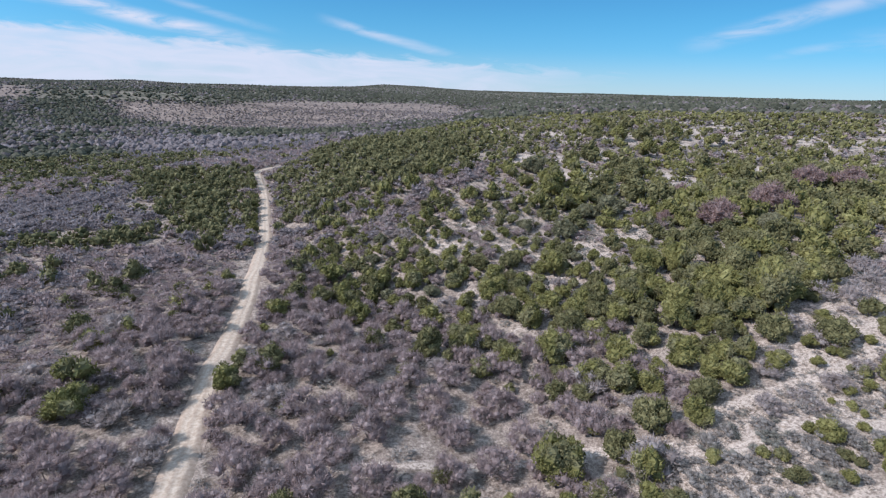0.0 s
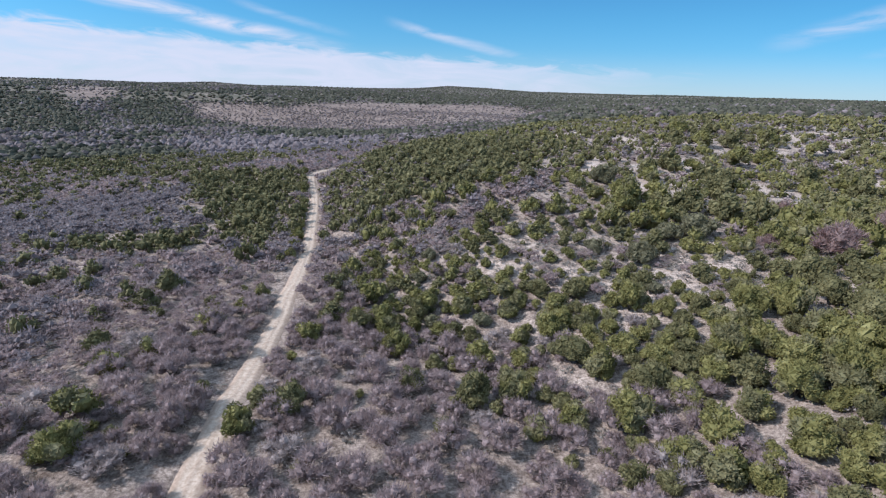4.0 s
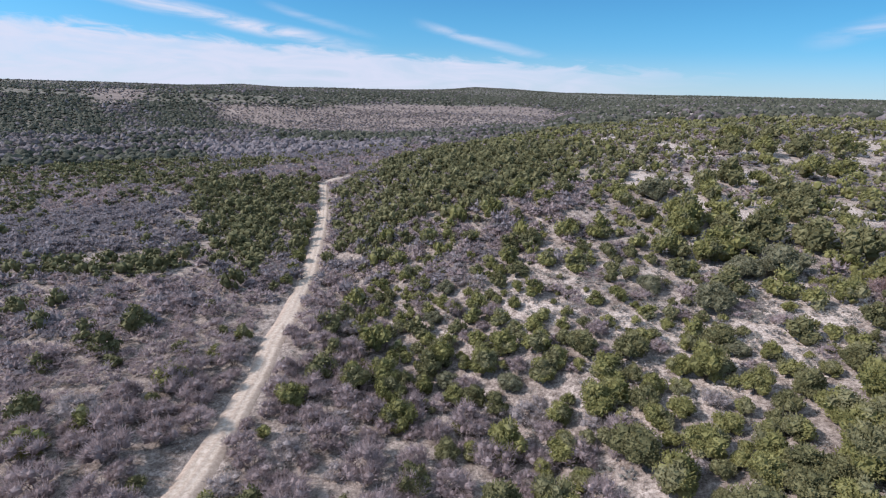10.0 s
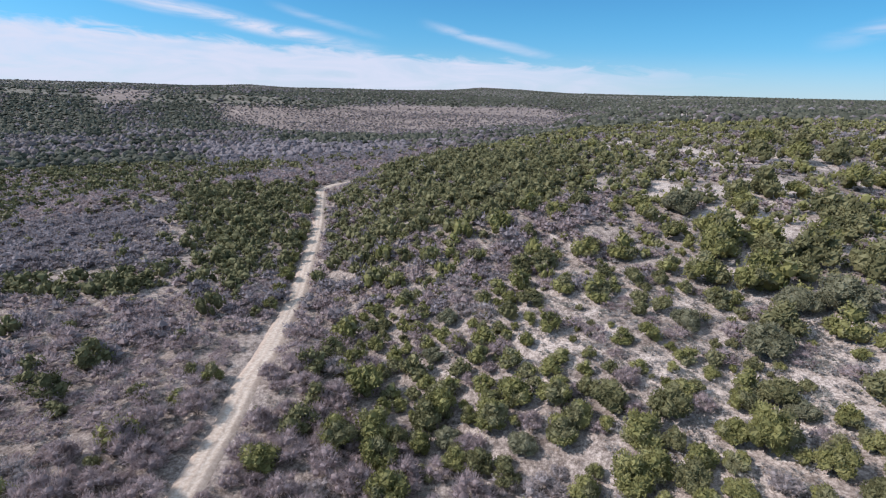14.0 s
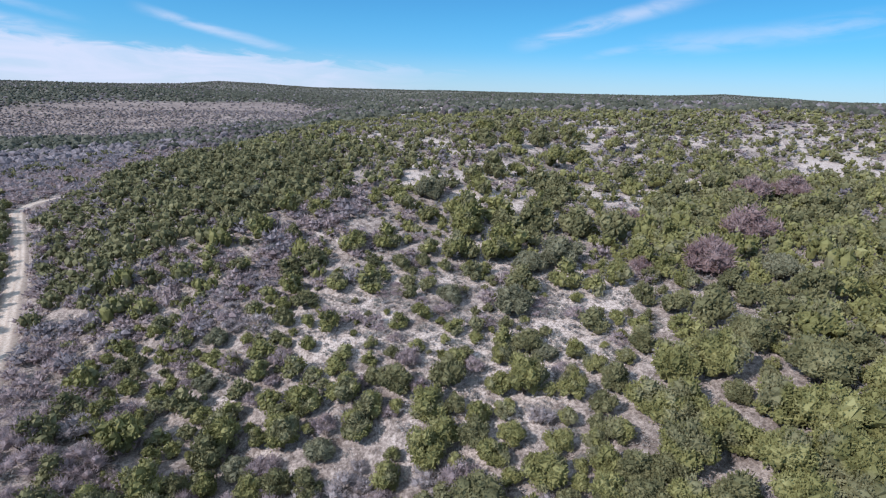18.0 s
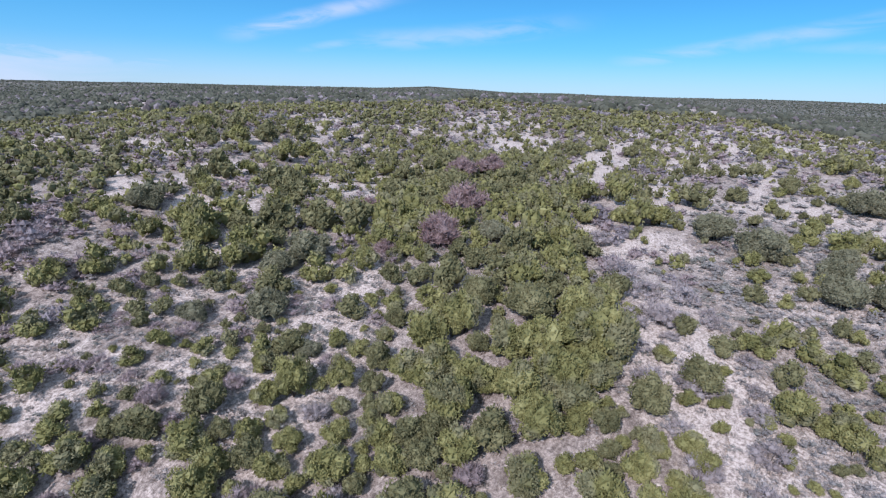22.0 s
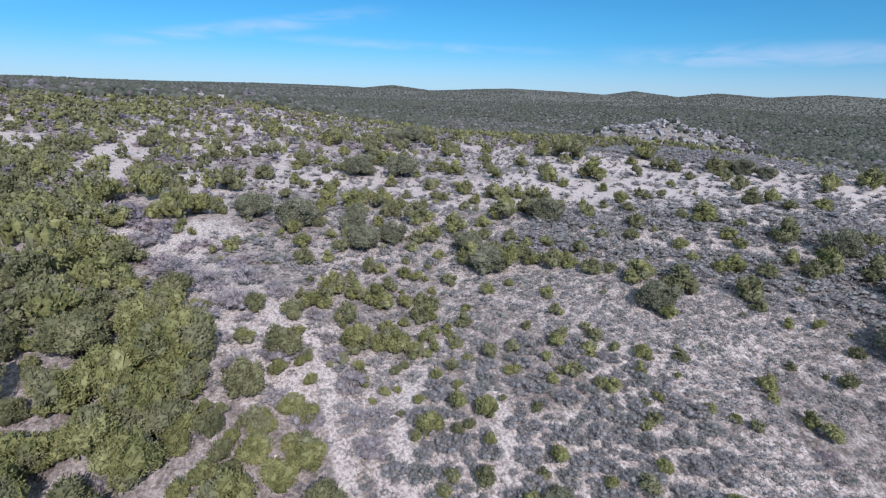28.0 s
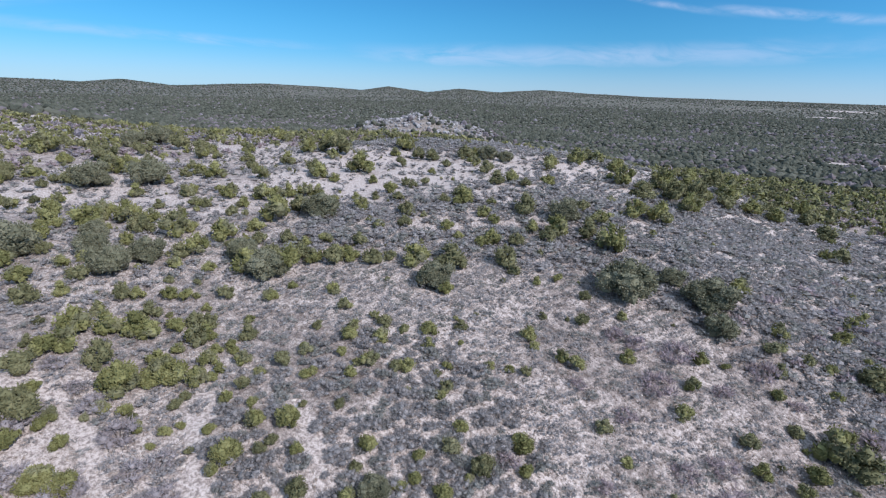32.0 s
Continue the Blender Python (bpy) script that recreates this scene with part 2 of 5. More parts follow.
GROUND = ground_material()
JUNIPER = leaf_material("juniper_leaf", (0.12, 0.124, 0.044), (0.228, 0.226, 0.086), (0.322, 0.314, 0.138), through_light=0.34, other=((0.136, 0.136, 0.068), (0.285, 0.277, 0.155)), mottle=0.3)
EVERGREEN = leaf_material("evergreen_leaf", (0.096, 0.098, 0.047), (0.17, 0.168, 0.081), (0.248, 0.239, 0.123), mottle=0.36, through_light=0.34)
OAK = leaf_material("live_oak_leaf", (0.104, 0.106, 0.063), (0.172, 0.173, 0.107), (0.251, 0.248, 0.163), through_light=0.34)
TWIG = leaf_material("bare_twig", (0.23, 0.184, 0.183), (0.323, 0.264, 0.262), (0.411, 0.345, 0.342), through_light=0.42, mottle=0.4)
SILVER = leaf_material("silver_twig", (0.244, 0.212, 0.206), (0.325, 0.288, 0.281), (0.408, 0.368, 0.36), through_light=0.42, mottle=0.5)
BRUSH = leaf_material("grey_brush", (0.17, 0.159, 0.15), (0.243, 0.229, 0.217), (0.331, 0.313, 0.297), through_light=0.4, other=((0.14, 0.142, 0.122), (0.275, 0.272, 0.245)), mottle=0.58)
# a touch greyer and bluer than the near leaf, in place of haze
FAR_LEAF = leaf_material("distant_leaf", (0.066, 0.073, 0.053), (0.105, 0.113, 0.082), (0.16, 0.166, 0.126), 0.05)
FAR_TWIG = leaf_material("distant_twig", (0.135, 0.118, 0.118), (0.18, 0.158, 0.158), (0.235, 0.208, 0.208), 0.05)
LILAC_TWIG = leaf_material("lilac_twig", (0.18, 0.16, 0.17), (0.242, 0.218, 0.229), (0.312, 0.286, 0.298), 0.2, through_light=0.42)
PURPLE = leaf_material("purple_twig", (0.20, 0.134, 0.13), (0.295, 0.215, 0.205), (0.40, 0.31, 0.295))
STRAW = leaf_material("straw", (0.26, 0.215, 0.175), (0.40, 0.345, 0.295), (0.54, 0.485, 0.43))
STONE = leaf_material("limestone", (0.29, 0.245, 0.205), (0.40, 0.35, 0.30), (0.52, 0.47, 0.41), through_light=0)
GREY_ROCK = leaf_material("grey_rock", (0.14, 0.136, 0.132), (0.21, 0.203, 0.198), (0.33, 0.318, 0.305), through_light=0)
BARK = leaf_material("bark", (0.10, 0.085, 0.075), (0.17, 0.15, 0.135), (0.25, 0.22, 0.20))


def road_material():
    m, n, l, b = material("caliche", 0.95)
    geo = n.new("ShaderNodeNewGeometry").outputs["Position"]
    rut = n.new("ShaderNodeAttribute")
    rut.attribute_name = "rut"
    fine = noise_node(n, l, 2.2, 6, 0.7, geo)
    base = ramp_node(n, l, fine, [(0.3, (0.275, 0.22, 0.172)), (0.5, (0.425, 0.362, 0.297)), (0.7, (0.555, 0.492, 0.42))])
    side = ramp_node(n, l, fine, [(0.3, (0.24, 0.185, 0.145)), (0.7, (0.44, 0.365, 0.30))])
    l.new(mix_node(n, l, rut.outputs["Fac"], side, base), b.inputs["Base Color"])
    bump_node(n, l, fine, b, 0.5, 0.04)
    return m


CALICHE = road_material()


# ---- the lie of the land ----
def hash2(i, j, k=0):
    """A number from 0 to 1 for each pair of whole numbers."""
    h = (i.astype(np.int64) * 374761393 + j.astype(np.int64) * 668265263 + k * 974711) & 0x7FFFFFFF
    h = ((h ^ (h >> 13)) * 1274126177) & 0x7FFFFFFF
    return ((h ^ (h >> 16)) & 0xFFFF) / 65535.0


def value_noise(x, y, size, k=0):
    """Smooth noise from -1 to 1 with features of about size metres."""
    u, v = np.asarray(x, float) / size, np.asarray(y, float) / size
    i, j = np.floor(u), np.floor(v)
    a, b = u - i, v - j
    a, b = a * a * (3 - 2 * a), b * b * (3 - 2 * b)
    low = hash2(i, j, k) * (1 - a) + hash2(i + 1, j, k) * a
    high = hash2(i, j + 1, k) * (1 - a) + hash2(i + 1, j + 1, k) * a
    return 2 * (low * (1 - b) + high * b) - 1


def ramp(v, low, high):
    s = np.clip((v - low) / (high - low), 0, 1)
    return s * s * (3 - 2 * s)


HILL = [(60, 420), (10, 300), (-26, 228), (-38, 200), (-30, 130), (-18, 75), (-8, 30), (-5, -30), (-2, -110), (25, -190),
        (120, -235), (240, -215), (345, -125), (500, -95), (760, -70), (1500, 250), (4600, 1100), (4600, 4600), (1700, 4600), (480, 1500), (140, 760)]
# the skyline: bearing from the lookout, height over it in degrees
SKYLINE = [(-180, -0.1), (-60, -0.1), (-42, -0.15), (-33, -0.15), (-27, -0.25), (-22, 0.02), (-17, -0.3), (-8, -0.27), (-1, 0.0), (2.5, 0.33), (7, 0.22), (12, -0.02), (33, 0.05),
           (48, 0.12), (53.5, 0.42), (58, 0.22), (63, -0.05), (75, -0.12), (83, -0.06), (88, -0.04), (93.5, -0.1), (96.7, -0.22), (100, 0.15), (104, -0.34), (109, -0.06), (112.5, 0.1),
           (118, -0.03), (122.5, -0.25), (125.2, 0.22), (129.5, -0.27), (133, 0.22), (137, -0.06), (141.7, 0.32), (147, 0.1), (152, -0.05), (168, -0.1), (180, -0.1)]


def polygon_distance(x, y, corners):
    """The distance to a closed outline, positive inside it."""
    near, inside = np.full(np.shape(x), 1e18), np.zeros(np.shape(x), bool)
    for (ax, ay), (bx, by) in zip(corners, corners[1:] + corners[:1]):
        dx, dy = bx - ax, by - ay
        s = np.clip(((x - ax) * dx + (y - ay) * dy) / (dx * dx + dy * dy), 0, 1)
        near = np.minimum(near, (x - ax - s * dx) ** 2 + (y - ay - s * dy) ** 2)
        if dy:
            inside ^= ((ay > y) != (by > y)) & (x < ax + (y - ay) / dy * dx)
    return np.where(inside, 1, -1) * np.sqrt(near)


def height(x, y):
    """The ground's height."""
    x, y = np.asarray(x, float), np.asarray(y, float)
    d = polygon_distance(x, y, HILL) + 5 * value_noise(x, y, 38, 1)
    start = 18 - 22 * ramp(y, 45, 130) - 10 * ramp(-y, -15, 50)
    steep = 40 - 13 * ramp(y, 80, 150)
    up = np.maximum(d - start, 0) / steep
    z = 18.5 * (1 - np.exp(-up * up / (up + 0.2))) + 8 * ramp(d, 100, 420) + 6 * ramp(d, 50, 160) * ramp(y, 100, 220)
    z = z - 2 + 4.5 * ramp(y, 90, 220) * (1 - ramp(-d, 20, 150)) - 5 * ramp(-d, 30, 220)
    r = np.hypot(x, y - 17)
    turn = np.degrees(np.arctan2(x, y - 17))
    # far hills: the tableland to the north-west, knolls before it, and the ridge that makes the skyline
    outside = ramp(-d, 0, 150)
    west = 33 * ramp(r, 560, 1200) * ramp(-turn, -32, 8) * outside
    knoll = 22 * np.exp(-(((x + 560) / 190) ** 2 + ((y - 640) / 150) ** 2)) + 14 * np.exp(-(((x + 330) / 170) ** 2 + ((y - 820) / 90) ** 2))
    z = z + west + 0.9 * outside * knoll + ramp(r, 420, 1300) * 4 * value_noise(x, y, 260, 4) + ramp(r, 1300, 2600) * 6 * value_noise(x, y, 520, 2)
    ridge = 38 + r * np.tan(np.radians(np.interp(turn, *zip(*SKYLINE)))) + 2.5 * value_noise(x, y, 150, 3)
    z = z + (ridge - z) * ramp(r, 1900, 3900)
    u, v = (x - 352) * 0.63 + (y + 264) * 0.777, (x - 352) * 0.777 - (y + 264) * 0.63
    mesa = np.exp(-np.abs(v / 34) ** 3 - np.abs(u / 70) ** 4) * (0.72 + 0.28 * np.exp(-(((u + 2) / 15) ** 2)))
    z = z + 25 * mesa + 5.5 * np.exp(-(((x - 140) / 115) ** 2 + ((y + 125) / 80) ** 2)) + 14 * np.exp(-(((x - 430) / 200) ** 2 + ((y - 80) / 100) ** 2))
    near = 1 - ramp(r, 300, 700)
    return z + 0.9 * near * value_noise(x, y, 21, 5) + 0.35 * near * value_noise(x, y, 7, 6)


def mesh_of(name, verts, faces, mat, smooth=False):
    """A mesh from arrays of places and of triangles or quads."""
    me = bpy.data.meshes.new(name)
    verts, faces = np.asarray(verts, np.float32), np.asarray(faces, np.int32)
    k = faces.shape[1]
    me.vertices.add(len(verts))
    me.vertices.foreach_set("co", verts.ravel())
    me.loops.add(faces.size)
    me.loops.foreach_set("vertex_index", faces.ravel())
    me.polygons.add(len(faces))
    me.polygons.foreach_set("loop_start", np.arange(0, faces.size, k, dtype=np.int32))
    me.polygons.foreach_set("use_smooth", np.full(len(faces), smooth))
    me.update(calc_edges=True)
    me.materials.append(mat)
    return me


def attribute(me, name, values):
    a = me.attributes.new(name, "FLOAT", "POINT")
    a.data.foreach_set("value", np.asarray(values, np.float32))


ROAD = [(-19, -95), (-22, -50), (-23.5, -20), (-24.5, 2), (-25.3, 19), (-26.8, 36), (-27.3, 56), (-27.9, 71), (-29.0, 88), (-31.0, 109), (-34.4, 130), (-38, 152), (-45.5, 185), (-50, 203), (-49, 214), (-38, 226), (-15, 245)]


def road_line(step=1.0):
    """Points along the middle of the road, smoothed."""
    p = np.array(ROAD, float)
    s = np.r_[0, np.cumsum(np.hypot(*np.diff(p, axis=0).T))]
    at = np.arange(0, s[-1], step)
    q = np.stack([np.interp(at, s, p[:, 0]), np.interp(at, s, p[:, 1])], 1)
    for _ in range(6):
        q[1:-1] = (q[:-2] + 2 * q[1:-1] + q[2:]) / 4
    return q


LINE = road_line()


def road_distance(x, y):
    near = np.full(np.shape(x), 1e9)
    for ax, ay in LINE[::2]:
        near = np.minimum(near, (x - ax) ** 2 + (y - ay) ** 2)
    return np.sqrt(near)


def blobs(x, y, spots):
    """How far a place lies within any of the ellipses (x, y, half length, half width, turn): 1 in the middle, 0 outside."""
    best = np.zeros(np.shape(x))
    for cx, cy, a, b, turn in spots:
        c, s = math.cos(radians(turn)), math.sin(radians(turn))
        u, v = ((x - cx) * c + (y - cy) * s) / a, ((y - cy) * c - (x - cx) * s) / b
        best = np.maximum(best, np.clip(1.6 - np.hypot(u, v) * 1.6, 0, 1))
    return best


# outlines of the plant cover, corners in turn
STAND = [(26, 44), (40, 56), (56, 63), (66, 84), (134, 108), (135, 78), (92, 50), (80, 36), (64, 28), (52, 31), (46, 20), (36, 22), (30, 32)]
GROVE = [(-102, 204), (-58, 206), (-54, 188), (-39, 132), (-38, 118), (-50, 110), (-61, 122), (-80, 150)]
ROW = [(-92, 107), (-90, 119), (-74, 121), (-60, 118), (-61, 110), (-75, 107)]
NORTH = [(-40, 196), (-5, 215), (40, 185), (30, 150), (14, 126), (-2, 124), (-24, 122), (-36, 160)]
RAVINE = [(0, 108), (6, 122), (34, 136), (44, 138), (34, 122), (14, 108), (6, 92), (-2, 92)]
GULLY = [(38, 10), (52, 28), (66, 32), (84, 44), (108, 60), (112, 52), (88, 34), (70, 22), (52, 8)]
SLOPE = [(8, 92), (26, 100), (50, 92), (64, 78), (56, 64), (44, 57), (30, 54), (16, 62)]
DRY = [(34, 16), (66, 20), (96, 28), (130, 36), (160, 10), (172, -60), (168, -120), (110, -190), (55, -185), (24, -185), (6, -140), (-8, -90), (-12, -50), (-4, -12), (8, 4)]
TOP = [(62, -64), (70, -70), (96, -40), (120, -30), (140, -52), (128, -76), (110, -100), (150, -150), (100, -170), (70, -140), (62, -100), (80, -88), (76, -56), (92, -34), (96, -22), (84, -22), (72, -46)]
RIM = [(58, -66), (60, -90), (74, -128), (80, -158), (56, -168), (44, -135), (40, -95), (46, -70)]
SCRUB = [(-19, 74), (-15, 114), (4, 114), (12, 94), (14, 74), (2, 62), (-12, 62)]
PLATEAU = [(66, 14), (92, 26), (112, 40), (150, 66), (240, 90), (320, 40), (290, -60), (190, -66), (132, -88), (108, -112), (90, -92), (92, -62), (94, -34), (76, -8)]
FIELD = [(-212, 760), (-117, 911), (196, 1031), (150, 560), (54, 629), (-22, 544), (-154, 552), (-282, 622), (-333, 734), (-246, 763)]
FIELD_WEST = [(-640, 880), (-550, 959), (-420, 706), (-430, 640)]
TREELINE = [(-185, 504), (-120, 548), (-10, 498), (-21, 420), (-101, 433), (-170, 464)]
LILAC = [(-140, 158), (-117, 158), (-92, 177), (-74, 153), (-62, 132), (-61, 121), (-99, 113), (-160, 112)]
LILAC_BAND = [(-135, 300), (-79, 287), (-34, 333), (-39, 420), (-167, 456), (-199, 392)]
DARK_WEST = [(-566, 636), (-640, 880), (-399, 592), (-350, 565), (-284, 450), (-389, 432)]
DARK_MID = [(-449, 771), (-351, 1088), (-218, 780), (-337, 745), (-319, 670), (-178, 637), (-236, 519), (-314, 536), (-388, 634)]
DARK_BAND = [(-220, 788), (-124, 960), (212, 1119), (549, 2177), (-40, 1722), (-316, 1130)]
# fields, quarries and the bare mesa far off, and limestone showing through: x, y, half length, half width, turn
FAR_PALE = [(95, -485, 75, 24, 20), (210, -430, 40, 8, 30), (520, -330, 30, 8, 0), (700, -180, 40, 14, 20), (820, -420, 50, 14, 0), (440, -1980, 60, 130, 0), (480, -2500, 120, 45, 0), (390, -312, 26, 12, -50)]
PALE = [(75.3, 273.3, 13.8, 37.6, -66), (69, 222.8, 9.3, 25.2, -46), (74.5, 187.5, 4.7, 8.7, -15), (78.8, 178.2, 5.2, 5.9, -23), (82.2, 169, 4.5, 7.1, 1), (89.4, 167.2, 4.8, 4.9, -16), (134.3, 297.6, 12, 32.5, -40), (53.7, 141.6, 3.6, 6.5, -10), (48.5, 136.1, 4.2, 3.3, -8),
    (58.5, 119.6, 7.7, 6.7, -10), (73.1, 137.5, 5.3, 6.2, 4), (63.5, 110, 2.3, 4.6, -1), (70.6, 108, 3.6, 9.3, -7), (59.8, 98.6, 1.2, 2.4, -7), (100.2, 145.1, 0.9, 2.6, 2), (83, 115.1, 3, 8, 12), (6.9, 183.3, 5.5, 6.8, -37), (26.9, 180.2, 3.9, 10.7, -15),
    (34.8, 165.9, 4.5, 4.1, -6)]
PALE += [(-6.9, 176.3, 5.9, 5.5, -29), (-18.4, 165.3, 2.1, 5.2, -37), (-8.9, 164.9, 2.2, 4.2, -30), (-11.2, 136.5, 2.5, 2.2, -36), (42.6, 64, 2.3, 2.4, -39), (49.6, 53.8, 2.5, 1.6, -48), (46.2, 70.5, 1.8, 3.7, -39), (55.6, 69.5, 1.7, 3.5, -43), (13.7, 75.6, 2.5, 1.2, -40),
    (18, 73, 1.8, 1.5, -39), (27.9, 75.3, 3, 1.7, -35), (47, 87.6, 2.4, 2.8, -43), (46.8, 95.3, 2.5, 1.7, -34), (38.5, 88.7, 2.7, 2.1, -28), (24.5, 110.2, 1.5, 1.4, -38), (20.5, 114.8, 2, 1.3, -28), (28.1, 67.4, 2.1, 0.8, -35), (-7.9, 83, 4.1, 1.1, -37),
    (4.3, 69.4, 3.2, 1, -39)]
PALE += [(57.5, 37.8, 1, 2, -42), (48, 42.9, 1.6, 0.6, -46), (65, 36.6, 2.9, 1.6, -40), (49.7, 37, 2.2, 0.6, -47), (21.8, 64.1, 1.6, 1, -39), (24.8, 61.1, 2.2, 0.7, -40), (7.1, 65.8, 1.8, 1.1, -36), (3.7, 81.1, 4.3, 0.8, -38), (23.1, 82.4, 2.8, 1.4, -37),
    (171.4, 70, 5.1, 13.9, -34), (194.2, 105.1, 16.9, 19.6, -25), (135.7, 58.5, 3.4, 9.2, -34), (87.1, 109.3, 8.5, 7.1, -70), (97.4, 108.7, 5.9, 6.8, -61), (108, 115.8, 2.4, 6.6, -67), (104.5, 103.8, 2.3, 5.6, -59), (71.1, 104.7, 2.4, 3.2, -70), (174.2, 107.1, 10.8, 24.5, -57),
    (194.5, 126, 8, 20.5, -33)]
PALE += [(222, 160.7, 11.4, 17.1, -22), (176.7, 93.9, 5.5, 11.8, -66), (164.5, 71.6, 6.2, 16.9, -64), (166.5, 59.4, 3.4, 9.3, -61), (118.8, 105.1, 2.3, 2.9, -70), (216.4, 250.5, 13.6, 35.8, -95), (204.4, 221.2, 6.9, 18.8, -94), (136.1, 133.3, 4, 4.3, -48), (119.5, 142.7, 2, 5.2, -39),
    (97.3, 35.7, 3, 6.2, -84), (145.3, 22.3, 6.2, 13.2, -78), (133.1, 15.8, 9.7, 8.5, -78), (119.3, -4.8, 8.2, 10.8, -87), (96, -8.4, 5.7, 4.4, -86), (85.5, -20, 4.8, 4.9, -89), (81.1, -26.2, 6.6, 3.2, -89), (130.3, -56.5, 6.9, 16.8, -84), (181.4, -46.6, 11.8, 25.9, -83),
    (79, -39.5, 16, 5.5, -120)]
PALE += [(86.4, -26.3, 6.3, 6.2, -134), (77.7, -118.4, 17.7, 23.1, -112), (78.4, -139.9, 82.3, 113.3, -73), (107.1, -49.6, 9.1, 10.6, -125), (137.1, 12.8, 6.8, 11.9, -117), (118.6, -8.8, 7.8, 8.5, -129), (70.5, -54.7, 6.8, 3.4, -122), (52.3, -83.1, 6.9, 16.2, -109), (135.5, -7.1, 8.1, 6.5, -123)]
GAPS = [(-32.5, 28.8, 7.5, 3.8, 28), (-3.5, 53.5, 5.5, 2.8, -30), (-1.5, 65, 3.5, 1.6, 20), (21.3, 43, 4, 1.8, -20), (-10, 58.6, 3, 1.3, 40), (-1, 20, 8, 3, 0), (-62, 83, 6, 2, 20), (14, 22.5, 5, 2, 10), (-26, 12, 3, 1.6, 80), (10, 12, 7, 2, 10), (22, 15, 8, 2, -10), (54, 20, 7, 2.4, 10), (62, 23, 5, 2, 20), (47, 17, 4, 2, 0), (9, 183, 6, 2.5, 0), (29, 182, 6, 2.6, 0)]
TRAILS = [[(66, 23), (59.5, 20), (58, 17), (50.4, 15.6), (44, 15.6), (36, 14.6)], [(52, 5), (50.9, 7.5), (42.8, 8.2), (36, 9.6)], [(47, -1), (43.8, -1.9), (36, 0)],
          [(56, 4), (48, 5.8), (41.2, 10), (33.7, 8.5), (19.2, 16.9), (5.8, 17.4), (-10.9, 19.7)]]


def bearing(x, y):
    return np.degrees(np.arctan2(x, y - 17))


def within(x, y, corners, soft=4.0):
    """1 inside an outline, 0 outside it, soft at the edge."""
    return ramp(polygon_distance(x, y, corners), -soft, soft)


def trail_distance(x, y):
    near = np.full(np.shape(x), 1e9)
    for line in TRAILS:
        for (ax, ay), (bx, by) in zip(line, line[1:]):
            s = np.clip(((x - ax) * (bx - ax) + (y - ay) * (by - ay)) / ((bx - ax) ** 2 + (by - ay) ** 2), 0, 1)
            near = np.minimum(near, np.hypot(x - ax - s * (bx - ax), y - ay - s * (by - ay)))
    return near


def leafless(x, y):
    """The share of leafless trees in the woods of the valley and the far hills."""
    n1, n2 = value_noise(x, y, 62, 33), value_noise(x, y, 24, 35)
    r, b = np.hypot(x, y - 17), bearing(x, y)
    west = ramp(-b, -16, 4)
    share = 0.16 + 0.36 * west + (0.3 + 0.2 * west) * n1 + 0.3 * n2 - 0.25 * ramp(r, 500, 1100)
    pale = np.maximum(within(x, y, LILAC, 8), within(x, y, LILAC_BAND, 15))
    dark = np.maximum(np.maximum(within(x, y, DARK_WEST, 25), within(x, y, DARK_MID, 25)), np.maximum(within(x, y, DARK_BAND, 40), within(x, y, TREELINE, 10)))
    share = share + (0.96 - share) * pale
    return np.clip(share + (0.08 - share) * dark, 0.03, 0.97), pale


def fields(x, y):
    return np.maximum(within(x, y, FIELD, 25), within(x, y, FIELD_WEST, 25))


def known(x, y):
    """1 over the part of the hill where the larger plants stand at known places."""
    r, b = np.hypot(x, y - 17), bearing(x, y)
    reach = np.interp(b, (-9, -7, 10, 12, 64, 66, 80, 82, 170, 174), (0, 90, 90, 120, 120, 95, 95, 185, 185, 0))
    return ramp(r, 42, 46) * (1 - ramp(r, reach - 4, reach + 4))


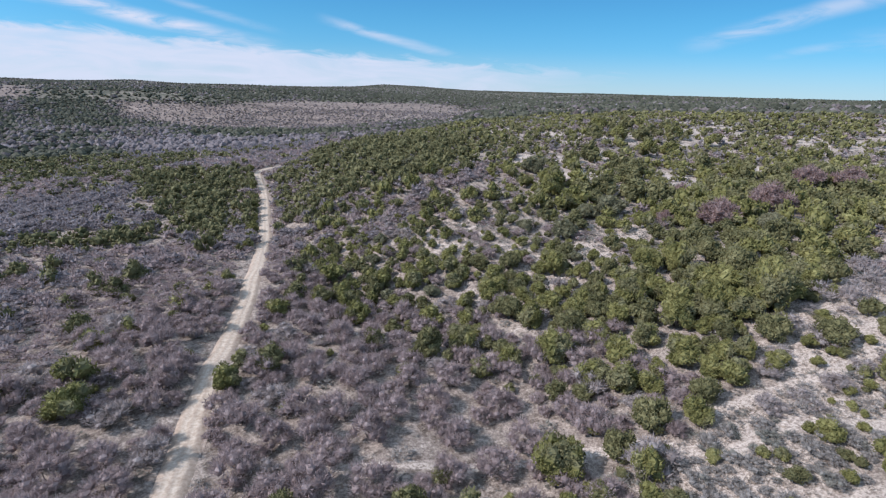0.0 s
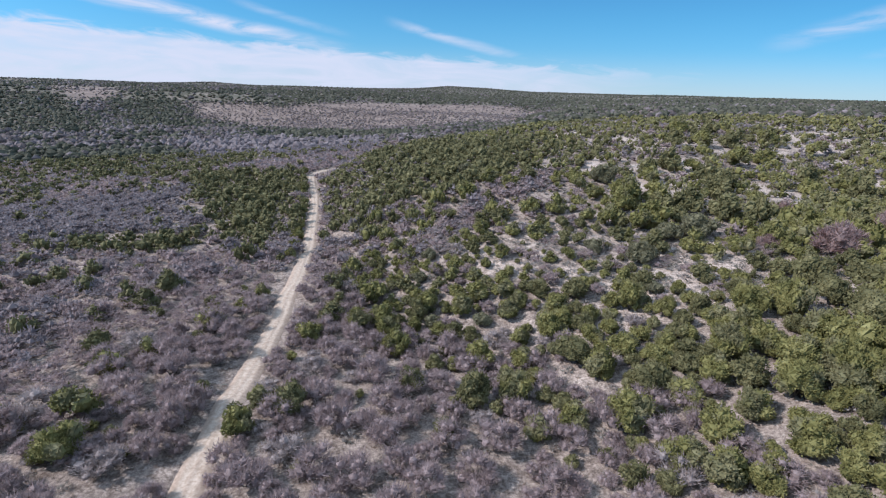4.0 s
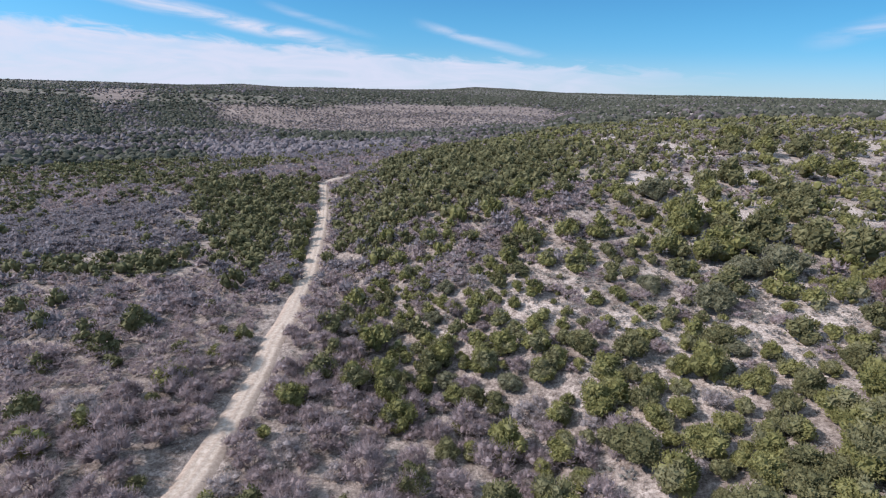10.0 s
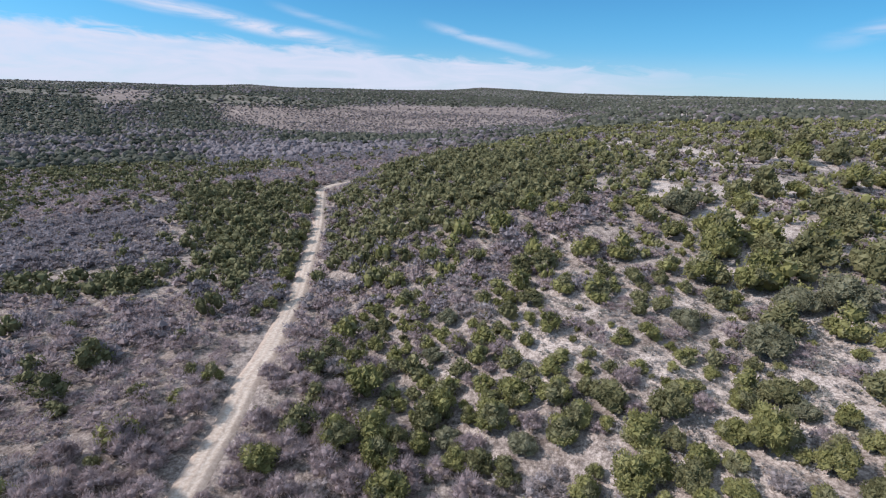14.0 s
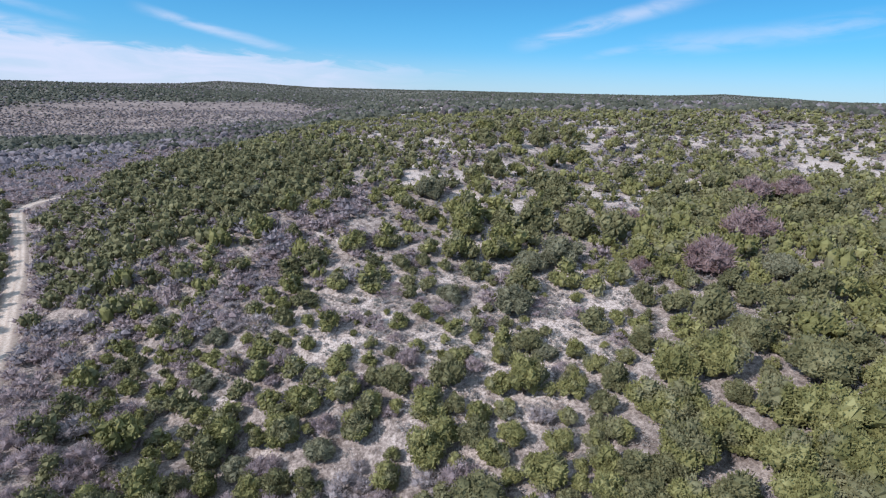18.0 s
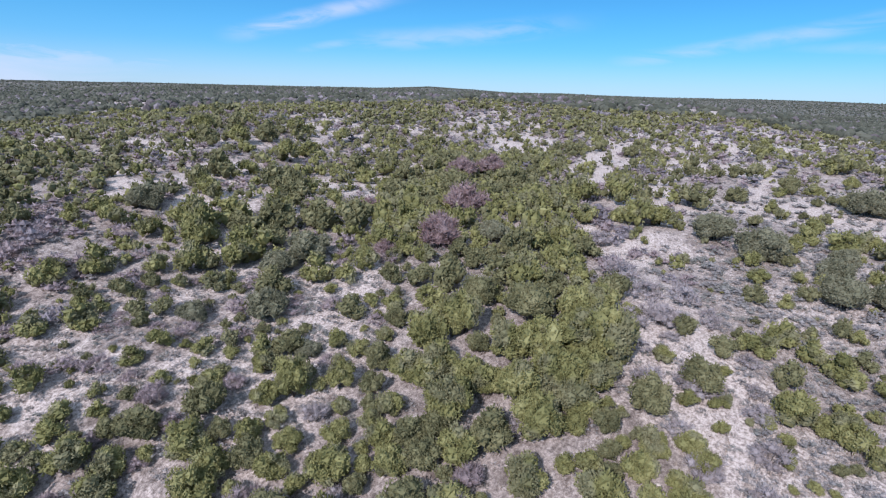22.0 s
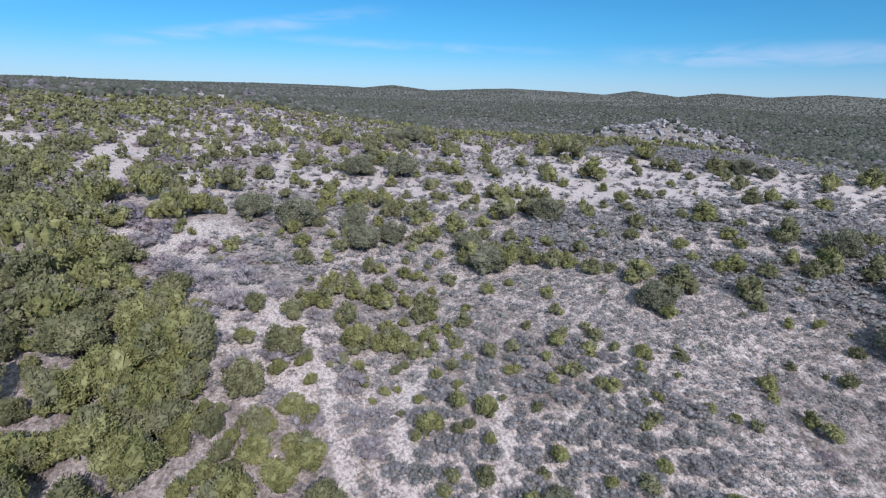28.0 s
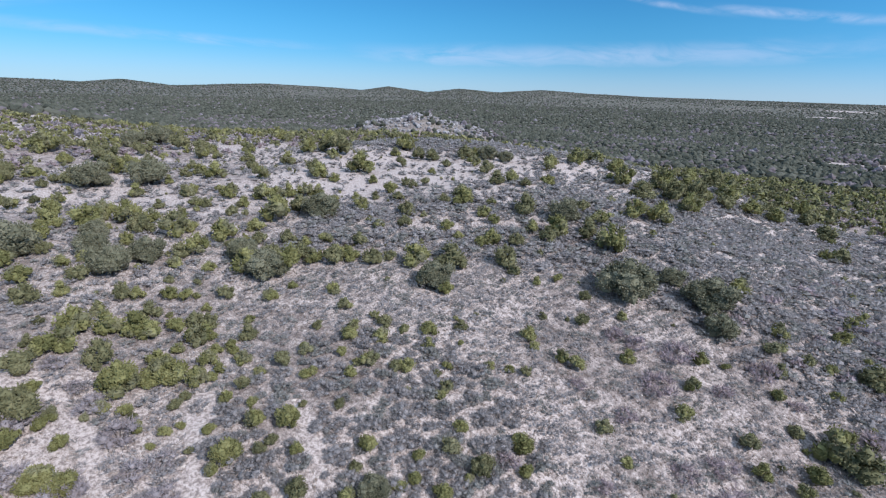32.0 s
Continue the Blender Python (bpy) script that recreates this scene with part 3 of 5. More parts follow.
def cover(x, y):
    """Junipers, bare shrubs and grey brush, as plants to the square metre, and how far limestone shows."""
    d = polygon_distance(x, y, HILL)
    wob = 2.5 * value_noise(x, y, 9, 13)
    u, v = x + wob, y + 2.5 * value_noise(x, y, 9, 14)
    n1, n2 = value_noise(x, y, 24, 11), value_noise(x, y, 9, 12)
    rock, clearing = blobs(u, v, PALE), blobs(u, v, GAPS)
    pale = np.maximum(rock, clearing)
    stand, grove, north = within(u, v, STAND, 3), np.maximum(within(u, v, GROVE, 6), 1.3 * within(u, v, ROW, 3)), within(u, v, NORTH, 8)
    gully = within(u, v, GULLY, 2.5)
    bare, slope, dry, top, rim = np.maximum(within(u, v, RAVINE, 3), gully), within(u, v, SLOPE, 6), within(u, v, DRY, 5), within(u, v, TOP, 3), within(u, v, RIM, 4)
    plateau = within(u, v, PLATEAU, 6)
    hill = ramp(d, 18 - 18 * ramp(y, 60, 120), 45)
    trail = ramp(-trail_distance(x, y), -0.95, -0.2)
    n3 = value_noise(x * 0.35 + y * 0.1, y - x * 0.15, 8.5, 15)
    gap = ramp(n3 + 0.3 * n1 + 0.34 * plateau + 0.22 * ramp(x, 60, 120), 0.12, 0.5) * ramp(d, 45, 80) * (1 - stand) * (1 - dry) * (1 - north)
    pale, rock = np.maximum(pale, 0.5 * gap), np.maximum(rock, 0.5 * gap)
    open_ = (1 - 0.92 * pale) * (1 - bare) * (1 - trail)
    green = 0.125 * hill * (1 - 0.38 * ramp(x, 30, 60) * ramp(y, 105, 130)) * (1 + 0.4 * n1 + 0.7 * n2) * (1 - dry) * (1 - 0.45 * slope) * (1 - 0.52 * plateau) + 0.2 * stand + 0.22 * grove + 0.24 * north
    deep = ramp(-d, 45, 80) * (1 - grove)
    green = green + 0.11 * ramp(bearing(x, y), 105, 125) * (1 - hill) * (1 - dry) * (1 - deep)
    bare_share, lilac = leafless(x, y)
    green = green * (1 - lilac) + 0.007 * (1 - hill) * (1 + n2) + 0.15 * deep * (1 - bare_share) + dry * (0.03 + 0.085 * plateau) + 0.08 * rim
    green = (green + 0.17 * within(u, v, SCRUB, 5)) * (1 - 0.85 * np.exp(-((x - 4) / 20) ** 2 - ((y - 24) / 22) ** 2))
    juniper = np.clip(green, 0, 1) * open_ * (1 - 0.55 * top) * (1 - known(x, y) * (1 - stand) * (0.15 + 0.65 * dry))
    shrub = (1 - hill) * 0.17 * (1 + 0.35 * n2) * (1 - grove) * (1 - 0.9 * dry) * (1 - 0.25 * ramp(n1, 0, 0.6)) + 0.035 * hill * (1 - stand) * (1 - dry) * (1 - 0.8 * north) + (0.17 - 0.1 * gully) * bare
    south = ramp(bearing(x, y), 105, 125) * (1 - hill) * (1 - dry)
    shrub = (shrub * (1 - deep) + (0.22 + 0.13 * lilac) * deep * bare_share) * (1 - 0.8 * south)
    shrub = shrub * (1 - 0.45 * np.exp(-((x - 4) / 18) ** 2 - ((y - 24) / 20) ** 2)) * (1 - trail) * (1 - 0.95 * pale)
    brush = (0.05 - 0.02 * (1 - hill) + 0.32 * slope + 0.6 * dry * (0.45 + 0.55 * ramp(n2 + 0.5 * n1, -0.6, 0.3)) * (1 - 0.5 * top) * (1 - 0.6 * plateau) + 0.1 * bare) * (1 - trail) * (1 - (0.6 - 0.3 * dry) * pale)
    stone = np.clip((0.8 * rock + 0.3 * clearing) * (1 - 0.6 * dry) + 0.9 * trail + 0.4 * gully + 0.42 * dry * (1 - 0.4 * plateau) * (1 + 0.6 * n2) + 0.26 * slope * (1 + 0.9 * n2) + 0.1 * plateau + 0.12 * top + hill * (0.2 + 0.2 * n1 + 0.2 * n2) + 0.12 * (1 - hill) * ramp(n2, 0.2, 0.8), 0, 1)
    return juniper, shrub, brush, stone


# ---- ground ----
def build_ground():
    turns, radii = 480, [0.0, 0.03]
    while radii[-1] < 4700:
        radii.append(radii[-1] + max(0.6, radii[-1] * 0.0185))
    a = np.linspace(0, 2 * np.pi, turns, endpoint=False)
    r = np.array(radii[1:])
    x = np.r_[0, (r[:, None] * np.sin(a)).ravel()]
    y = np.r_[0, (r[:, None] * np.cos(a)).ravel()] + 17
    z = height(x, y)
    z[np.hypot(x, y - 17) > 4500] -= 60
    z -= 0.3 * ramp(-road_distance(x, y), -2.4, -1.2)
    k = np.arange(turns)
    rows = np.arange(len(r) - 1)[:, None] * turns + 1
    q = np.stack([rows + k, rows + turns + k, rows + turns + (k + 1) % turns, rows + (k + 1) % turns], -1).reshape(-1, 4)
    me = mesh_of("ground", np.stack([x, y, z], 1), q[:, ::-1], GROUND, True)
    _, _, _, stone = cover(x, y)
    far = np.hypot(x, y - 17)
    distant = np.clip(blobs(x, y, FAR_PALE) * 2, 0, 1)
    attribute(me, "limestone", np.maximum(stone * (1 - ramp(far, 500, 900)), distant))
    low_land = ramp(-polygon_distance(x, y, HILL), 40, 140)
    # lays the woods colour and its painted tree shade over the far ground
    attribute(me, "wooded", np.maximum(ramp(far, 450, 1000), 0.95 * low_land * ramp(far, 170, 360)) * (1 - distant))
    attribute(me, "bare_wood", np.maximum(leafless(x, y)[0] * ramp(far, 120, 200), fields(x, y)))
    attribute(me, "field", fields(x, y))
    return tagged(new("ground", me), "dry pinkish-tan hillside soil with pale limestone gravel", "ground", kind="structure")


build_ground()


def build_road():
    q = LINE
    way = np.gradient(q, axis=0)
    way /= np.linalg.norm(way, axis=1)[:, None]
    side = np.stack([way[:, 1], -way[:, 0]], 1)
    across = np.array([-3.9, -2.3, -1.5, -0.9, -0.4, 0.0, 0.4, 0.9, 1.5, 2.3, 3.9]) * 0.54
    sink = np.array([-0.45, 0.02, 0.03, -0.01, 0.04, 0.06, 0.04, -0.01, 0.03, 0.02, -0.45])
    rut = np.array([0.0, 0.1, 0.75, 1.0, 0.6, 0.3, 0.6, 1.0, 0.75, 0.1, 0.0])
    wob = 0.25 * value_noise(np.arange(len(q)), np.zeros(len(q)), 7, 21)
    o = across[None, :] * (1 + 0.15 * value_noise(np.arange(len(q)), np.zeros(len(q)), 11, 22))[:, None] + wob[:, None]
    x, y = q[:, :1] + side[:, :1] * o, q[:, 1:] + side[:, 1:] * o
    flat = height(q[:, 0], q[:, 1])[:, None]
    z = 0.75 * height(x, y) + 0.25 * flat + 0.16 + sink
    w = len(across)
    i, j = np.meshgrid(np.arange(len(q) - 1), np.arange(w - 1), indexing="ij")
    a = (i * w + j).ravel()
    me = mesh_of("road", np.stack([x, y, z], -1).reshape(-1, 3), np.stack([a, a + 1, a + w + 1, a + w], 1), CALICHE, True)
    attribute(me, "rut", np.tile(rut, len(q)))
    return tagged(new("road", me), "pale rutted caliche dirt track through the brush", "road", kind="structure")


build_road()


# ---- plants ----
def ball(rng, lumps, sides=7, rings=4):
    """A lumpy closed blob of radius about 1, as places and triangles."""
    v, f = [(0, 0, -1)], []
    for k in range(1, rings):
        p = math.pi * k / rings
        for s in range(sides):
            a = 2 * math.pi * (s + 0.5 * (k % 2)) / sides
            v.append((math.sin(p) * math.cos(a), math.sin(p) * math.sin(a), -math.cos(p)))
    v.append((0, 0, 1))
    v = np.array(v) * (1 + lumps * rng.uniform(-1, 1, (len(v), 1)))
    for s in range(sides):
        f.append((0, 1 + (s + 1) % sides, 1 + s))
        for k in range(rings - 2):
            a, b = 1 + k * sides + s, 1 + k * sides + (s + 1) % sides
            f += [(a, b, b + sides), (a, b + sides, a + sides)]
        top = 1 + (rings - 2) * sides
        f.append((top + s, top + (s + 1) % sides, len(v) - 1))
    return v, np.array(f)


def spikes(rng, roots, ways, length, width):
    """A three-sided tuft on each root, that points its way."""
    n = len(roots)
    ways = ways / np.linalg.norm(ways, axis=1)[:, None]
    one = np.cross(ways, rng.normal(size=(n, 3)))
    one /= np.linalg.norm(one, axis=1)[:, None]
    two = np.cross(ways, one)
    length, width = length * rng.uniform(0.6, 1.4, (n, 1)), width * rng.uniform(0.7, 1.3, (n, 1))
    v = np.stack([roots + width * one, roots + width * (-0.5 * one + 0.87 * two), roots + width * (-0.5 * one - 0.87 * two), roots + ways * length], 1)
    k = np.arange(n)[:, None] * 4
    f = np.concatenate([k + (0, 1, 3), k + (1, 2, 3), k + (2, 0, 3)])
    return v.reshape(-1, 3), f


def blades(rng, roots, ends, width):
    """A thin tapered sliver from each root to its end."""
    n = len(roots)
    side = np.cross(ends - roots, rng.normal(size=(n, 3)))
    side *= width / (np.linalg.norm(side, axis=1)[:, None] + 1e-9)
    v = np.stack([roots - side, roots + side, ends], 1).reshape(-1, 3)
    return v, np.arange(3 * n).reshape(-1, 3)


def joined(pieces):
    v, f, base = [], [], 0
    for a, b in pieces:
        v.append(a)
        f.append(b + base)
        base += len(a)
    return np.concatenate(v), np.concatenate(f)


def crown(rng, tufts, lobes=7, spread=1.0, tall=1.38, length=0.26, width=0.13, sides=6, rings=4, core=0.78, bare=False):
    """A leafy crown, 1 in half width: inner lobes with many small tufts on and round them."""
    pieces, where = [], []
    for k in range(lobes):
        a, r = 2 * math.pi * (k + rng.uniform(-0.3, 0.3)) / max(lobes - 1, 1), rng.uniform(0.3, 0.62) * spread
        c = np.array([r * math.cos(a), r * math.sin(a), rng.uniform(0.3, 0.85)]) if k else np.array([0, 0, 0.95])
        size = rng.uniform(0.28, 0.5) * (1 if lobes < 10 else 0.82)
        v, f = ball(rng, 0.2, sides, rings)
        pieces.append((v * size * core + c, f))
        where.append((c, size))
    each = [max(3, int(tufts * s * s / sum(q * q for _, q in where))) for _, s in where]
    for (c, s), m in zip(where, each):
        w = rng.normal(size=(m, 3))
        w[:, 2] = np.abs(w[:, 2]) * 0.95 - 0.4
        w /= np.linalg.norm(w, axis=1)[:, None]
        out = s * (rng.uniform(core - 0.16, 1.0, (m, 1)) if bare else rng.uniform(0.8, 1.03, (m, 1)))
        if bare:
            way = w + (0, 0, 0.5) + rng.normal(size=(m, 3)) * 0.36
            pieces.append(blades(rng, c + w * out * 0.9, c + w * out * 0.9 + way / np.linalg.norm(way, axis=1)[:, None] * length * rng.uniform(0.5, 1.3, (m, 1)), width))
        else:
            pieces.append(spikes(rng, c + w * out, w + (0, 0, 0.3) + rng.normal(size=(m, 3)) * 0.35, length, width))
    v, f = joined(pieces)
    v[:, :2] /= np.percentile(np.hypot(v[:, 0], v[:, 1]), 98)
    v[:, 2] = (v[:, 2] - v[:, 2].min()) * tall / (np.percentile(v[:, 2], 99) - v[:, 2].min()) + 0.06
    return v, f


def twigs(rng, count, tall=1.0, width=0.018, stems=6, reach=0.34):
    """The haze of thin bare branches of a leafless shrub, 1 in half width: short twigs through the whole of a few rounded clumps."""
    a = 2 * math.pi * (np.arange(stems) + rng.uniform(-0.3, 0.3, stems)) / stems
    lean = rng.uniform(0.25, 0.62, stems)
    tips = np.stack([lean * np.cos(a), lean * np.sin(a), tall * rng.uniform(0.55, 0.9, stems)], 1)
    pick = rng.integers(0, stems, count)
    off = rng.normal(size=(count, 3))
    off *= 0.36 * rng.uniform(0.1, 1, (count, 1)) ** 0.6 / np.linalg.norm(off, axis=1)[:, None]
    roots = tips[pick] * rng.uniform(0.55, 0.95, (count, 1)) + off * (1, 1, 0.7)
    roots[:, 2] = np.clip(roots[:, 2], 0.03, None)
    ways = off * 2.2 + tips[pick] * 0.5 + rng.normal(size=(count, 3)) * 0.35 + (0, 0, 0.25)
    ends = roots + ways / np.linalg.norm(ways, axis=1)[:, None] * reach * rng.uniform(0.5, 1.2, (count, 1))
    ends[:, 2] = np.maximum(ends[:, 2], 0.05)
    fit = (1 / np.percentile(np.hypot(ends[:, 0], ends[:, 1]), 97), tall / np.percentile(ends[:, 2], 97))
    fit = np.array((fit[0], fit[0], max(fit[1], 0.8)))
    return blades(rng, roots * fit, ends * fit, width), tips * fit


def stems_of(rng, tips, thick):
    """Tapered, slightly bent stems from the ground to the given tips."""
    pieces = []
    for tip in tips:
        mid = tip * 0.5 + rng.uniform(-0.07, 0.07, 3)
        ring = [(math.cos(q), math.sin(q), 0) for q in (0, 2.09, 4.19)]
        v = np.concatenate([np.array(ring) * thick + (tip[0] * 0.06, tip[1] * 0.06, -0.12), np.array(ring) * thick * 0.65 + mid, [tip]])
        f = [(s, (s + 1) % 3, 3 + (s + 1) % 3) for s in range(3)] + [(s, 3 + (s + 1) % 3, 3 + s) for s in range(3)] + [(3 + s, 3 + (s + 1) % 3, 6) for s in range(3)]
        pieces.append((v, np.array(f)))
    return joined(pieces)


def scatter(rng, cell, inside, share):
    """Places over a square grid, jittered, kept by their share (plants to the square metre); inside: x and y limits and a test."""
    (x0, x1), (y0, y1), test = inside
    gx, gy = np.meshgrid(np.arange(x0, x1, cell), np.arange(y0, y1, cell))
    x = gx.ravel() + rng.uniform(0, cell, gx.size)
    y = gy.ravel() + rng.uniform(0, cell, gx.size)
    ok = test(x, y)
    x, y = x[ok], y[ok]
    keep = rng.uniform(0, 1, len(x)) < share(x, y) * cell * cell
    return x[keep], y[keep]


def planted(name, templates, rng, x, y, size, mat, tall=1.0, sink=0.08):
    """One joined mesh of many plants."""
    z = height(x, y)
    pick = rng.integers(0, len(templates), len(x))
    turn = rng.uniform(0, 2 * math.pi, len(x))
    verts, faces, base = [], [], 0
    for k, (tv, tf) in enumerate(templates):
        i = np.nonzero(pick == k)[0]
        if not len(i):
            continue
        c, s, m = np.cos(turn[i])[:, None], np.sin(turn[i])[:, None], size[i][:, None]
        px, py = (tv[:, 0] * c - tv[:, 1] * s) * m + x[i][:, None], (tv[:, 0] * s + tv[:, 1] * c) * m + y[i][:, None]
        pz = tv[:, 2] * m * tall * rng.uniform(0.85, 1.2, (len(i), 1)) + (z[i] - sink * size[i])[:, None]
        verts.append(np.stack([px, py, pz], -1).reshape(-1, 3))
        faces.append((tf[None] + (np.arange(len(i)) * len(tv))[:, None, None] + base).reshape(-1, 3))
        base += len(i) * len(tv)
    return new(name, mesh_of(name, np.concatenate(verts), np.concatenate(faces), mat))


# junipers near the track and at the foot of the thick stand: x, y, half width
JUNIPER_TRACK = [(0.9, 53.3, 1.7), (-9.7, 45.1, 0.8), (-22.5, 42.5, 1.8), (6.1, 42.8, 2.5), (17.3, 39.9, 1.5), (-22, 56.4, 1.1), (-50.2, 70.6, 1.6), (9, 40.8, 1.2), (-38.4, 36.3, 1.1),
    (15.5, 47.4, 1.6), (-33.3, 79.1, 1.8), (50.2, 24.2, 2.3), (42.2, 22.8, 1.7), (38, 24.7, 2.3), (36.4, 31.3, 2.1)]
# junipers on the stony slope
JUNIPER_SLOPE = [(-12.4, 80.7, 1.6), (-14.1, 90.1, 1.1), (-15, 99.4, 1.3), (-11.5, 90, 1.9), (-12.7, 100.1, 1.7), (-9.3, 81.3, 1.6), (-7.9, 74.3, 1.3), (-10.5, 95.2, 1.3), (-7.2, 77.2, 1.6),
    (-7.8, 85.9, 1.7), (-5.7, 75, 1.2), (-7.3, 94, 1.4), (-7.8, 101.2, 2.2), (-6, 87.7, 1.3), (-5.7, 101.9, 1.6), (-4.3, 81.2, 2.3), (-4, 76.9, 1.3), (-2.1, 71.3, 2.2),
    (-1.2, 76.3, 1.4), (-0.3, 73.2, 2.3), (-0.1, 88.1, 1.7), (0.7, 77, 2), (2.3, 79.8, 1.8), (5.3, 110.1, 2.3), (4.3, 89.6, 1.2), (5.2, 102.6, 1.3), (3.5, 71.2, 1.3),
    (4.9, 81.3, 1.9), (6.2, 95.3, 1.6), (5.8, 84.9, 2.3), (5.6, 75.9, 1.7), (10.5, 119.7, 3.2)]
JUNIPER_SLOPE += [(6.2, 72.3, 1.9), (8.3, 87.1, 1.4), (6.3, 69.5, 2.2), (10.1, 90.2, 1.8), (9.2, 78.8, 1.8), (12.5, 98.2, 2.2), (7.3, 63.9, 1.2), (13.7, 103.8, 2.9), (17.5, 127.2, 3.1),
    (16.2, 115.9, 1.9), (9.5, 72.5, 2.3), (11.9, 82.5, 1.4), (14, 93.2, 2.3), (13, 87.4, 1.3), (18.1, 104.8, 2.4), (22.8, 123.5, 2.8), (15.4, 84.2, 1.9), (14.3, 76.3, 1.8),
    (19.2, 94.7, 2.4), (29, 129.7, 2.8), (15.9, 78, 1.7), (14.2, 71.1, 2.3), (25.4, 105.7, 2.8), (14.1, 65.8, 2.2), (27.1, 107.9, 1.9), (16.1, 67.4, 1.8), (18.7, 74.9, 1.3),
    (24, 91.1, 2.4), (27.2, 98.8, 1.8), (37.1, 128.2, 2.3), (31.1, 103.7, 2.8), (15.2, 58.2, 1.8)]
JUNIPER_SLOPE += [(41.7, 127.4, 2.7), (21.7, 74.4, 1.3), (16.8, 60.6, 1.2), (20.4, 69.2, 2.4), (24.6, 79.5, 1.8), (30.6, 94.4, 2), (40.8, 119.4, 3), (28.8, 85.4, 1.4), (25, 73.6, 1.4),
    (28, 79.3, 1.8), (42.9, 110.9, 2.8), (37.5, 97.9, 2.3), (32, 86, 1.9), (19.5, 57.7, 2.3), (22.2, 63.3, 2.5), (37.3, 90.6, 1.4), (25.8, 66, 2.4), (22.2, 59.1, 1.9),
    (31, 74.4, 1.7), (49.2, 106.6, 4), (65.2, 131.6, 2.5), (48.8, 101.1, 2.4), (30.4, 69.2, 1.2), (58.9, 114.2, 1.7), (42.8, 86.5, 1.4), (24.8, 56.7, 1.9), (26.7, 59.2, 1.6),
    (58.3, 109, 2.3), (48, 91.2, 2.5), (54.5, 100.7, 2.5), (51.5, 94.9, 2.6), (79.5, 133, 3.4)]
JUNIPER_SLOPE += [(30.9, 61.6, 1.7), (25.4, 53.6, 1.8), (34.2, 66.1, 1.8), (29.5, 58.1, 1.3), (55.5, 91.1, 2.6), (81.8, 126.2, 2.8), (65.2, 102.7, 3.2), (25.5, 50.4, 1.2), (80.2, 121.5, 2.4),
    (37.7, 65.9, 2.3), (33.5, 59.9, 2.6)]
# junipers in the thick stand and on the plateau behind it
JUNIPER_STAND = [(76.9, 110.7, 3.2), (41.4, 67, 1.1), (85.5, 116.7, 1.8), (51.3, 75.6, 2.8), (69, 94.8, 2.9), (28.1, 48.3, 2.4), (49.9, 71, 1.2), (31.6, 50.9, 1.6), (77.2, 98.7, 2.3),
    (37.5, 56.2, 1.8), (94.9, 116.2, 2.5), (34.5, 53, 1.2), (53.3, 71, 1.9), (47.2, 64.1, 2.4), (28.3, 45.1, 1.3), (69.6, 84.5, 4), (42.3, 58, 1.6), (30.3, 45.8, 1.1),
    (97.8, 109.6, 2.5), (58.1, 71, 2.2), (34.7, 49, 1.4), (42.1, 54.3, 1.8), (65.8, 74.8, 3), (33.3, 45.9, 1.7), (91, 95.6, 3.1), (46.1, 56.8, 1.3), (57.1, 65.1, 2),
    (37.2, 48.3, 1.8), (31.4, 43.1, 1.9), (51.8, 60, 1.9), (49.2, 57.4, 1.7), (74.3, 77.4, 3.2)]
JUNIPER_STAND += [(65.9, 69.8, 2.3), (107.1, 102.6, 3.5), (42.4, 50, 2.4), (35, 43.7, 2), (58.4, 60.8, 2.5), (74.5, 72.4, 3.7), (65.7, 64.9, 2.2), (116.7, 101.3, 3.6), (86.1, 79, 2.8),
    (33.5, 40.9, 1.9), (54.6, 55.7, 2.3), (42.8, 47.1, 2.3), (37.1, 42.1, 1.7), (52, 51.6, 2.2), (44.8, 46.8, 2.3), (103.8, 85, 4), (59.7, 56, 2.9), (39.6, 42.2, 2.8),
    (73.9, 63.5, 2.3), (51.9, 48.3, 2.9), (36.1, 38.6, 2.2), (67.9, 56.4, 2.5), (44.7, 42.7, 2.5), (58.3, 49.7, 2.6), (102.6, 74.5, 2.9), (45.2, 40.4, 2), (64.9, 50.1, 3.2),
    (39, 36.6, 2.5), (115.8, 74.6, 3.8), (75.1, 52.8, 3.1), (50.6, 40.9, 2.5), (139.6, 79.3, 2.3)]
JUNIPER_STAND += [(98.7, 60.9, 3.1), (65.3, 45.7, 3.1), (81, 51.6, 3.1), (44.9, 36.1, 2.9), (57.7, 41.5, 3.5), (138.1, 74.9, 2.7), (51.9, 37.5, 3.1), (65.7, 42.4, 2.5), (100.3, 54.8, 3.6),
    (42.5, 33, 2.8), (174.9, 82.8, 2.3), (87.6, 49.8, 3.2), (74.5, 43.8, 3.2), (173, 78.5, 2.7), (113.2, 55.6, 4), (47.9, 33.1, 2.9), (98.2, 49.4, 2.9), (66.2, 38.7, 2.4),
    (83.6, 43.3, 3), (55.1, 33.7, 3.7), (44.3, 30, 1.4), (46.4, 30.3, 2.4), (116.3, 47.8, 4.1), (50.3, 30.3, 2.8), (102.4, 43.7, 2.3), (175.9, 62, 3), (68.4, 33.8, 2.3),
    (55.2, 30.3, 3.6), (179, 57.8, 2.5), (101, 39.5, 3.5)]
